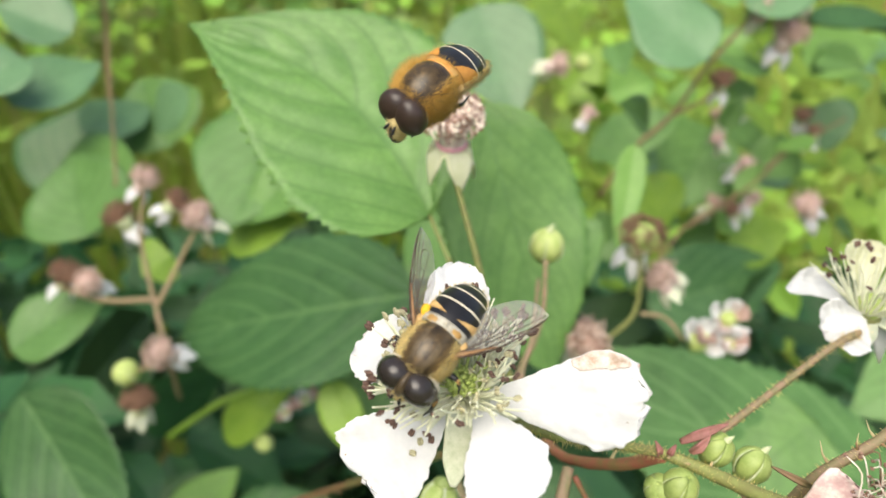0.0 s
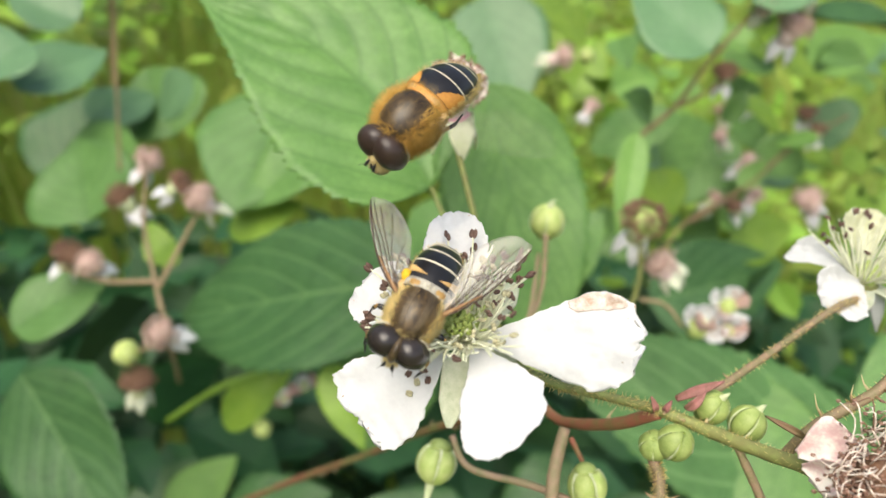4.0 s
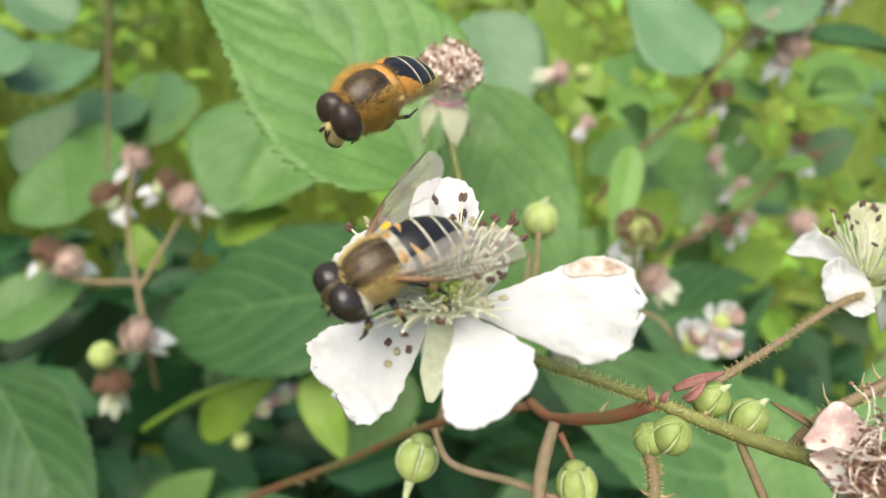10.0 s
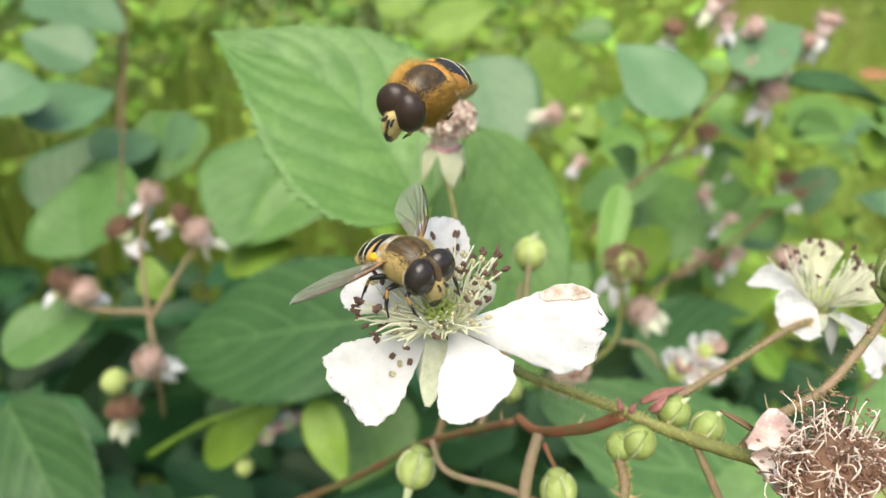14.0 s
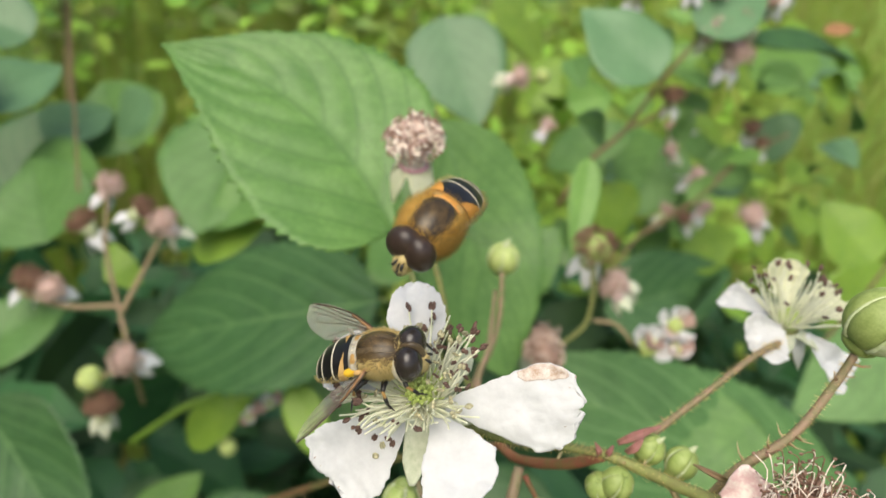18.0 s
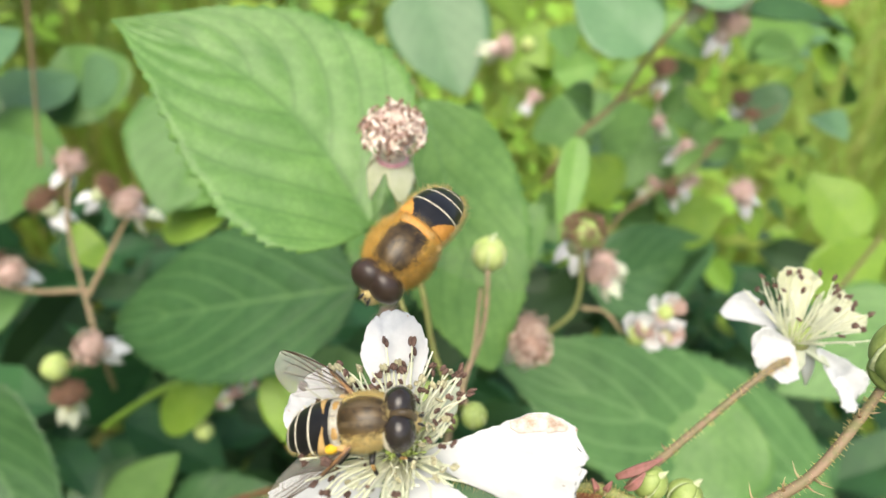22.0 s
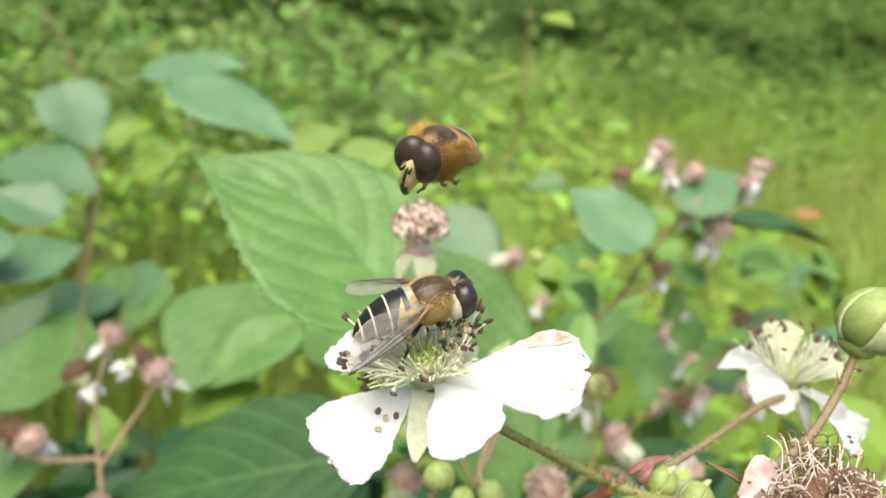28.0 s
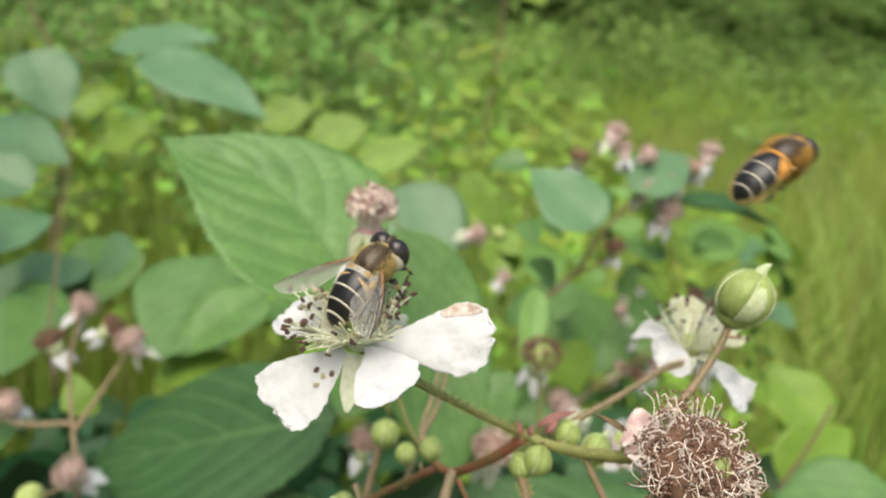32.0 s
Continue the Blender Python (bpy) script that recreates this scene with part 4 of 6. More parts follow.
leaf((79.5, 203.5, -60.7), (56.0, 220.6, -43.0), 28, (0.2, -0.75, 0.6), M_LEAF_BLUE, "blue-green heart-shaped bramble leaf", 0.1, 0.02, 0.0, 0.3, 0.6)
leaf((92.4, 214.9, -48.6), (119.4, 226.7, -34.6), 22, (-0.3, -0.7, 0.6), M_LEAF_BLUE, "pale blue-green bramble leaf among spent flowers")
leaf((112.0, 215.4, -52.1), (160.6, 228.4, -57.7), 14, (0, -0.3, 0.95), M_LEAF_DARK, "dark narrow bramble leaf with a rusty tip", 0.5)
# The dark material paints shade into this leaf behind the flowers.
leaf((91.2, 248.0, -185.4), (161.9, 262.2, -177.0), 46, FRONT, M_LEAF_DARK, "dark blue-green bramble leaf with shade put into its colour")
leaf((132.1, 121.3, -165.9), (29.2, 137.4, -123.1), 48, (0.1, -0.6, 0.8), M_LEAF_VEINED, "long mid-green bramble leaf with pale veins under the side shoot", 0.1, 0.02, 0.0, 0.9, 0.85, None, True, 24)
leaf((52.3, 173.5, -74.3), (46.4, 152.5, -95.2), 9, FRONT, M_LEAF_LIGHT, "narrow yellow-green bramble leaf")
leaf((132.0, 271.4, -168.9), (165.6, 278.3, -163.1), 26, FRONT, M_LEAF_YELLOW, "yellow-green young bramble leaf")
leaf((-32.4, 144.4, -133.7), (-21.7, 125.7, -148.0), 12, FRONT, M_LEAF_YELLOW, "narrow yellow-green bramble leaf")
leaf((-14.3, 167.6, -145.4), (-23.2, 145.5, -172.9), 32, FRONT, M_LEAF, G)
leaf((-82.3, 160.0, -238.2), (-42.2, 163.6, -215.1), 38, UP, M_LEAF_DARK, "dark green bramble leaf in the thicket, shade put into its colour")
leaf((7.6, 139.6, -218.1), (-27.4, 155.4, -207.5), 38, UP, M_LEAF_DARK, "dark green bramble leaf in the thicket, shade put into its colour")
leaf((-78.0, 170.4, -185.4), (-52.6, 175.2, -164.0), 17, UP, M_LEAF_YELLOW, "yellow-green young bramble leaf")
leaf((202.6, 192.6, -153.7), (144.2, 169.7, -173.7), 44, UP, M_LEAF_MID, "mid-green bramble leaf beside the meadow")
leaf((103.0, 134.9, -140.6), (69.9, 116.6, -150.6), 38, UP, M_LEAF, "yellow-green bramble leaf below the side shoot")
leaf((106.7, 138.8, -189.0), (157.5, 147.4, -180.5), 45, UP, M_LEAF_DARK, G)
leaf((51.7, 143.6, -188.4), (14.2, 134.4, -197.9), 40, UP, M_LEAF_DARK, "dark green bramble leaf in the thicket, shade put into its colour")
leaf((56.2, 123.8, -190.5), (74.8, 128.7, -171.6), 30, UP, M_LEAF_DARK, "dark green bramble leaf in the thicket, shade put into its colour")
leaf((-71.4, 227.8, -184.9), (-34.0, 238.1, -155.5), 40, UP, M_LEAF_DARK, "dark green bramble leaf in the thicket, shade put into its colour")
leaf((85.6, 268.9, -121.3), (74.8, 289.8, -109.2), 42, FRONT, M_LEAF, G)
leaf((126.2, 301.4, -121.6), (102.9, 273.9, -148.2), 44, FRONT, M_LEAF, G)
# Far leaf, coloured dark in place of shade.
leaf((191.9, 304.2, -127.6), (173.9, 322.0, -121.0), 34, FRONT, M_LEAF_DARK, "dark blue-green bramble leaf with shade put into its colour")
leaf((150.4, 287.3, -85.5), (193.4, 298.7, -81.1), 24, FRONT, M_LEAF_LIGHT, "light green bramble leaf beside the meadow")
# Left-hand far leaf, its shade also in the dark colour.
leaf((-198.2, 302.7, -159.6), (-175.7, 337.4, -122.4), 50, FRONT, M_LEAF_DARK, "dark blue-green bramble leaf with shade put into its colour")
leaf((-134.2, 312.6, -136.6), (-156.8, 344.5, -109.3), 50, FRONT, M_LEAF, G)
leaf((-118.9, 336.0, -13.5), (-55.0, 306.8, -36.0), 38, (0.1, -0.5, 0.85), M_LEAF_BLUE, "pale green bramble leaf arching over the thicket", 0.1, 0.06)
leaf((-149.3, 375.4, -11.9), (-90.9, 368.9, 2.2), 32, (0.1, -0.5, 0.85), M_LEAF_BLUE, "pale green bramble leaf arching over the thicket")
leaf((-232.0, 453.3, -19.1), (-199.3, 436.2, -56.9), 46, (0.1, -0.6, 0.8), M_LEAF_BLUE, "pale green bramble leaf arching over the thicket")
leaf((-253.2, 427.3, -65.0), (-185.5, 398.4, -73.8), 46, (0.1, -0.5, 0.85), M_LEAF_BLUE, "blue-green bramble leaf over the thicket")
for b, t, w in (((-80.0, 441.0, -55.0), (-47.7, 444.7, -38.5), 30), ((-45.1, 425.2, -64.0), (-9.9, 432.1, -46.2), 32), ((-14.6, 399.4, -73.1), (27.9, 405.5, -55.6), 26), ((-189.4, 429.5, -55.8), (-184.0, 444.0, -38.6), 20), ((-174.3, 422.9, -75.3), (-147.0, 426.1, -54.6), 22),
                ((52.1, 403.9, -73.3), (79.7, 386.2, -111.3), 26), ((115.9, 374.4, -124.3), (97.8, 358.2, -152.1), 28), ((64.7, 338.6, -119.5), (79.4, 354.3, -95.0), 24), ((172.3, 353.9, -105.1), (219.9, 362.1, -97.9), 30), ((135.5, 342.8, -158.7), (159.1, 352.8, -133.2), 32),
                ((93.3, 280.2, -134.4), (101.3, 268.1, -157.8), 26), ((222.7, 260.2, -167.5), (202.7, 283.9, -143.6), 34), ((184.2, 229.4, -178.5), (224.6, 242.1, -157.0), 34)):
    leaf(b, t, w, FRONT, M_LEAF_YELLOW, "fresh yellow-green leaf of a young shoot", fine=False)
for b, t, w in (((-90.1, 267.2, -125.8), (-64.2, 282.8, -97.9), 40), ((-67.0, 251.2, -139.1), (-98.6, 273.5, -104.9), 40), ((-168.8, 272.5, -131.3), (-127.7, 261.5, -120.2), 40), ((-15.0, 243.2, -113.5), (-44.7, 257.1, -109.8), 36), ((35.3, 209.9, -144.3), (58.7, 218.4, -124.1), 30), ((8.5, 196.7, -124.3), (-12.3, 210.5, -118.5), 40)):
    leaf(b, t, w, UP, M_LEAF, G)
for b, t, w, k in (((122.2, 324.5, -137.7), (102.5, 332.4, -125.6), 22, 0), ((114.2, 310.3, -131.2), (95.3, 313.1, -119.2), 18, 2), ((215.8, 333.5, -91.6), (238.1, 335.6, -99.6), 23, 0),
                   ((230.0, 331.7, -109.9), (213.4, 332.9, -101.7), 26, 2), ((90.1, 384.4, -126.0), (69.7, 373.1, -133.0), 24, 2), ((151.4, 338.8, -91.4), (162.4, 335.3, -75.5), 28, 2),
                   ((192.2, 348.0, -164.3), (166.0, 336.2, -165.9), 21, 3), ((146.0, 381.4, -133.0), (129.3, 389.9, -139.0), 19, 0), ((220.4, 361.6, -112.1), (248.3, 378.8, -102.6), 22, 3),
                   ((74.6, 301.4, -105.6), (98.4, 307.6, -100.3), 23, 0), ((125.4, 279.6, -145.9), (145.2, 279.6, -159.0), 28, 0), ((134.6, 322.5, -149.5), (117.8, 336.2, -151.5), 23, 0),
                   ((143.2, 325.6, -126.0), (160.8, 316.8, -139.9), 25, 1), ((136.0, 304.4, -87.0), (116.3, 315.5, -80.8), 20, 0), ((172.5, 308.7, -135.8), (145.8, 299.5, -144.2), 24, 1),
                   ((166.1, 346.0, -103.7), (138.2, 343.4, -100.8), 24, 1), ((160.2, 341.4, -75.8), (143.6, 340.5, -67.1), 22, 1), ((134.0, 287.8, -169.9), (117.3, 296.9, -178.7), 28, 0),
                   ((156.5, 331.3, -80.4), (181.0, 332.4, -92.9), 23, 2), ((215.5, 326.9, -177.5), (236.8, 328.4, -179.4), 28, 2), ((145.4, 346.5, -125.4), (167.3, 352.5, -118.9), 21, 0),
                   ((170.9, 359.2, -165.2), (154.7, 360.3, -181.9), 29, 3), ((217.2, 363.9, -189.0), (203.5, 385.7, -176.9), 18, 2), ((114.9, 348.2, -192.9), (141.7, 353.2, -197.7), 21, 1),
                   ((236.0, 395.3, -131.7), (254.4, 395.8, -130.0), 18, 0), ((89.1, 333.4, -150.8), (107.0, 321.9, -149.1), 23, 0), ((186.2, 274.9, -112.2), (195.7, 259.6, -115.3), 26, 3),
                   ((143.7, 294.7, -158.6), (133.6, 305.3, -164.1), 19, 0), ((118.4, 377.0, -175.2), (141.5, 384.4, -175.3), 30, 3), ((85.4, 278.7, -163.6), (69.1, 272.0, -172.2), 30, 1)):
    tip_turn = random.Random(int(b[0] * 10))
    leaf(b, t, w, (tip_turn.uniform(-0.5, 0.5), -0.65, tip_turn.uniform(0.4, 1.0)), (M_LEAF_LIGHT, M_LEAF, M_LEAF_YELLOW, M_LEAF_BLUE)[k], "soft green bramble leaf among the spent flowers", 0.25)
for b, t, w in (((-173.2, 263.4, -97.5), (-151.0, 303.0, -88.0), 30), ((-164.6, 309.9, -80.6), (-196.0, 312.0, -66.0), 30), ((-164.9, 295.4, -123.0), (-146.0, 332.0, -119.0), 28),
                ((-102.7, 266.6, -91.6), (-121.0, 267.0, -110.0), 20), ((-167.7, 272.8, -79.8), (-184.0, 246.0, -86.0), 30)):
    leaf(b, t, w, (0.15, -0.5, 0.75), M_LEAF_BLUE, "blue-green bramble leaf in the thicket's shade", 0.2)
# small leaves of many greens between the far shoots
small = random.Random(31)
for k in range(70):
    d = small.uniform(235, 420)
    c = Vector((d * small.uniform(0.1, 0.66), d * small.uniform(0.86, 1.0), -d * small.uniform(0.2, 0.62) * (1.0 if k % 3 else 0.8)))
    way = Vector((small.gauss(0, 1), small.gauss(0, 0.7), small.gauss(-0.2, 0.6))).normalized()
    size = small.uniform(9, 21)
    leaf(tuple(c), tuple(c + way * size), size * small.uniform(0.55, 0.8), (small.gauss(0, 0.3), -0.6, small.uniform(0.6, 1.2)), (M_LEAF_YELLOW, M_LEAF, M_LEAF_LIGHT, M_LEAF_YELLOW, M_LEAF_MID, M_LEAF_LIGHT, M_LEAF_YELLOW)[k % 7], "small fresh bramble leaf on a far shoot", 0.3, 0.15)

# ---- shoots and stalks of the flowering side shoot ----
stem("flower_stalk", [(1.9, 41.4, -40.4), (9.3, 41.2, -44.4), (14.8, 43.9, -48.4), (21.3, 46.6, -52.7)], [0.72, 0.58, 0.68], M_STEM_GREEN, "thin hairy green stalk under the white flower", 2, 1, True)
stem("bramble_shoot", [(21.0, 46.8, -52.7), (24.6, 45.6, -53.5), (28.0, 41.9, -52.3), (31.3, 37.2, -49.9), (32.7, 32.7, -47.5)], [0.75, 0.92, 0.95, 0.92], M_STEM_GREEN, "stout hairy green shoot bearing buds", 3, 2, True)
stem("red_stalk", [(21.7, 46.6, -53.2), (18.5, 49.7, -58.1), (14.7, 55.7, -64.0), (12.6, 59.7, -65.4)], [0.95, 0.92, 0.88, 0.85], M_STEM_RED, "smooth red bramble stalk", 1, 3)
stem("trailing_cane", [(12.8, 59.5, -65.7), (0.5, 73.1, -83.0), (-15.1, 91.8, -111.3), (-36.4, 106.1, -137.6), (-66.4, 118.4, -168.3)], [0.8, 0.9, 1.05, 1.15], M_CANE, "thorny red and green cane trailing into the thicket", 9, 4)
stem("bud_stalk", [(1.4, 54.6, -65.4), (3.6, 51.7, -67.7), (10.6, 49.0, -67.3), (16.4, 46.2, -67.3), (23.1, 42.3, -65.1)], [0.55, 0.6, 0.6, 0.7], M_STEM_PINK, "thin pinkish bud stalk", 3, 5)
stem("stipule_stalk", [(14.1, 52.4, -61.7), (12.6, 48.1, -64.8), (11.8, 42.2, -70.3)], [0.9, 1.05, 0.7], M_STEM_PINK, "flattened pinkish leaf stalk", 0, 6)
stem("stipule_stalk", [(14.8, 51.8, -62.5), (16.3, 50.1, -64.9)], [0.5, 0.35], M_STEM_RED, "short reddish bud stalk", 0, 7)
stem("side_flower_stalk", [(48.5, 60.7, -48.5), (43.4, 58.5, -48.8), (33.8, 52.8, -51.4), (24.7, 46.7, -52.6)], [0.58, 0.56, 0.56, 0.6], M_STEM_PINK, "thin pinkish stalk of a side flower", 3, 8, True)
stem("thorny_stalk", [(44.3, 45.4, -36.0), (42.3, 44.0, -40.0), (38.2, 41.6, -44.8), (33.2, 40.5, -48.3), (31.2, 40.4, -52.4)], [0.56, 0.6, 0.68, 0.72], M_STEM_PINK, "pinkish stalk with straight pale thorns", 14, 9, True)
stem("bud_stalk", [(16.6, 92.9, -60.2), (16.2, 89.0, -66.0), (14.7, 85.2, -70.0), (11.8, 80.5, -73.6), (8.9, 70.6, -76.6)], [0.55, 0.6, 0.75, 0.8], M_STEM_PINK, "pinkish stalk of a single bud", 1, 10)
stem("spent_flower_stalk", [(1.2, 89.0, -41.5), (5.5, 81.4, -55.5), (7.5, 78.4, -65.0), (11.4, 75.2, -72.5)], [0.6, 0.65, 0.7], M_STEM_GREEN, "thin green stalk of a spent flower", 0, 11)
stem("bud_stalk", [(21.2, 44.2, -56.9), (21.9, 42.4, -59.6), (20.5, 38.1, -64.4)], [0.8, 0.85, 0.7], M_STEM_PINK, "withered brownish bud stalk", 2, 12, True)
stem("bud_stalk", [(27.7, 42.3, -52.5), (28.6, 41.2, -54.2), (30.2, 39.7, -57.1), (32.3, 36.5, -61.8)], [0.5, 0.6, 0.6], M_STEM_PINK, "thin pinkish bud stalk", 0, 13)

bud((27.1, 47.2, -52.9), (0.35, -0.2, 0.9), 1.6, "round green bud with pale woolly seams on a shoot", seed=1)
bud((23.0, 44.2, -54.8), (0.25, -0.2, 0.95), 1.65, "round green bud with pale woolly seams on a shoot", 0, seed=2)
bud((30.7, 46.4, -54.3), (0.5, 0.2, 0.8), 1.7, "round green bud with pale woolly seams on a shoot", seed=3)
bud((21.3, 44.8, -55.9), (-0.3, -0.3, 0.9), 1.4, "small half-withered green bud", 0, seed=31)
bud((45.1, 45.2, -33.7), (0.35, -0.1, 0.93), 3.05, "large green bud about to open, white between its sepals", 0.5, seed=4)
bud((17.4, 97.8, -60.4), (0.05, -0.1, 1), 2.75, "pale green bud with a pointed white tip", 0.3, True, 0.0, seed=5)
bud((-0.4, 54.2, -69.9), (-0.25, -0.55, -0.75), 2.3, "pale green bud with white seams and long sepal tips", 0.5, True, 0.6, seed=6)
bud((16.5, 48.1, -66.1), (0.15, -0.5, -0.8), 2.0, "pale green bud with white seams hanging on its stalk", 0.4, True, 0.5, seed=7)
bud((27.5, 38.1, -60.0), (0.2, -0.7, 0.6), 2.3, "round green bud with a white seam", 0, seed=8)
bud((12.1, 43.4, -68.4), (0, -0.6, 0.7), 1.9, "round green bud with white seams", 0, True, seed=9)
for k, (p, r0) in enumerate((((5.5, 74.6, -69.3), 2.2), ((8.9, 71.7, -71.1), 1.6), ((12.9, 71.6, -70.2), 1.8), ((1.6, 78.9, -64.7), 2.0))):
    bud(p, (0.1 - 0.1 * k, -0.2, 0.9), r0, "small round green bud in a cluster", 0, seed=20 + k)
stem("bud_cluster_stalk", [(4.8, 74.1, -71.2), (3.5, 74.6, -77.7), (2.3, 74.8, -85.2)], [0.7, 0.9, 1.0], M_STEM_PINK, "pinkish stalk below a cluster of buds", 2, 15)
stem("bud_stalk", [(12.9, 71.5, -70.8), (11.4, 74.4, -68.2), (13.2, 79.3, -64.8), (15.7, 92.8, -63.9)], [0.6, 0.5, 0.5], M_STEM_PINK, "pinkish stalk of a single bud", 0, 17)


def bract(p, d, n, L, w, label, material):
    ob = thing("stipule", p, label, "stipule", "stipules", turn=basis(d, n))

    def fn(u, v):
        ww = w / 2 * math.sin(math.pi * min(0.97, 0.15 + 0.85 * u)) ** 0.8
        return (L * u, v * ww, 0.5 * ww * v * v + 0.12 * L * math.sin(u * 4))
    part("blade", sheet(fn, 14, 6, 0.18), material, ob)


bract((21.1, 46.4, -53.0), (-0.2, -0.1, 1), (0.5, -0.8, 0), 2.2, 0.7, "crimson curled stipule at the shoot's joint", M_STIPULE)
bract((22.1, 46.4, -52.9), (0.3, -0.1, 1), (-0.5, -0.8, 0), 1.6, 0.6, "crimson curled stipule at the shoot's joint", M_STIPULE)
bract((23.4, 47.3, -52.0), (1, 0.1, 0.45), (0, -0.6, 0.8), 5.0, 0.9, "rusty curled stipule over the buds", M_STIPULE)
bract((24.0, 46.0, -52.0), (0.6, 0, 0.8), (0, -0.8, 0.5), 2.6, 0.9, "rusty curled stipule over the buds", M_STIPULE)
bract((31.1, 38.6, -47.8), (-0.8, 0, 0.5), (0.3, -0.8, 0.4), 4.2, 0.55, "dry brown bract beside a withered flower", M_STEM_BROWN)

# ---- the withered flower at the shoot's end ----
spent_flower((34.8, 32.7, -48.9), (0.3, -0.7, 0.62), 5.3, "withered bramble flower with a tangle of dry curled stamens", 1, 3, 41, False, 0)
ob = thing("withered_petals", (30.7, 36.6, -48.8), "shrivelled pink petals on the withered flower's base", "petals", "withered petals", turn=basis((0.8, -0.4, 0.3), (0, -0.6, 0.8)))
for k, (p, q, L, w) in enumerate((((-0.6, 0.6, 0.7), (0.2, -0.35, 0.3), 4.6, 4.6), ((0.2, -1.0, -0.6), (0.9, 0.3, -0.3), 4.0, 3.4), ((0.6, 0.4, 1.0), (-0.3, -0.1, 0.0), 4.0, 3.4), ((-0.2, -0.4, 0.9), (0.4, -0.5, -0.3), 3.6, 3.0))):
    fn = petal_surface(L, w, 60 + k, cup=0.6, bend=0.12, ruffle=0.9)
    part("petal", sheet(fn, 20, 14, 0.14), M_PINK if k != 1 else M_PETAL_BROWN, ob, "", Matrix.LocRotScale(Vector(p) * MM, Euler(q), None))
part("calyx", ball(1.3, 1.0, 1.2, (2.6, -0.3, -1.6), 12, 8, None, 0.2, 3), M_CRIMSON, ob, "crimson swollen calyx")

# ---- the second flower, half faded ----
def side_flower():
    o = (48.2, 62.4, -47.4)
    ob = thing("bramble_flower", o, "fading white bramble flower with curled petals and pale green middle", "flower", "bramble flowers")
    for b, t, w, n, seed, kw in (
            ((46.8, 63.4, -46.8), (41.9, 68.6, -46.6), 4.6, (0.0, -0.6, 0.8), 11, dict(cup=0.7, bend=0.3, ruffle=0.9)),
            ((47.2, 61.4, -47.3), (42.9, 59.6, -48.7), 6.6, (-0.3, -0.75, 0.6), 12, dict(cup=0.5, bend=0.12, ruffle=1.2, full=0.5)),
            ((50.2, 60.9, -47.9), (56.3, 58.8, -54.2), 5.4, (0.4, -0.75, 0.5), 13, dict(cup=0.5, bend=0.05, ruffle=1.3, blunt=0.8)),
            ((48.6, 64.2, -46.6), (49.0, 69.0, -42.4), 5.4, (0.0, -0.8, 0.5), 14, dict(cup=0.5, bend=-0.15, ruffle=1.0)),
            ((49.8, 63.4, -46.8), (56.6, 66.0, -46.6), 5.2, (-0.1, -0.6, 0.8), 15, dict(cup=0.5, bend=-0.1, ruffle=1.1))):
        petal(ob, b, t, w, n, seed, o, material=M_CREAM if seed > 13 else M_PETAL, **kw)
    for k in range(5):
        a = 2 * math.pi * k / 5 + 0.6

        def fn(u, v):
            ww = 1.1 * (1 - 0.2 * u if u < 0.6 else 0.88 * max(0.05, 1 - (u - 0.6) / 0.42))
            return (1.0 + 3.4 * u, v * ww, -0.6 - 1.6 * u * u)
        part("sepal", sheet(fn, 10, 6, 0.25), M_SEPAL, ob, "", Matrix.Rotation(a, 4, 'Z'))
    part("sepal", sheet(lambda u, v: (6.2 * u, v * 0.85 * math.sin(math.pi * min(0.96, 0.3 + 0.7 * u)), 0.3 * math.sin(u * 4)), 10, 6, 0.2), M_PETAL, ob, "white hanging sepal", Matrix.Translation(Vector((1.2, -0.8, -1.0)) * MM) @ basis((0.35, -0.05, -1), (0, -1, 0.1)).to_4x4())
    part("calyx_base", ball(1.7, 1.7, 1.2, (0, 0, -0.6), 12, 8), M_STEM_GREEN, ob)
    part("receptacle", ball(1.6, 1.6, 1.5, (0, 0, 0.6), 12, 8, None, 0.2, 2), M_BUD_PALE, ob)
    r = random.Random(17)
    for k in range(70):
        a = k * 2.39996
        f = k / 70
        lean = radians(8 + 62 * f + r.uniform(-6, 6))
        d = Vector((math.sin(lean) * math.cos(a) + 0.3, math.sin(lean) * math.sin(a) + 0.35, math.cos(lean)))
        q = Vector((0, 0, 1)).rotation_difference(d) @ Euler((0, 0, r.uniform(0, 6.28))).to_quaternion()
        fil, anth, pale = stamen_meshes(k % 14)
        st = part("stamen", fil, None, ob, "", Matrix.LocRotScale(Vector((1.3 * math.cos(a), 1.3 * math.sin(a), 0.3)) * MM, q, (1, 1, r.uniform(1.0, 1.45))))
        if r.random() < 0.55:
            part("anther", anth, None, st)


side_flower()

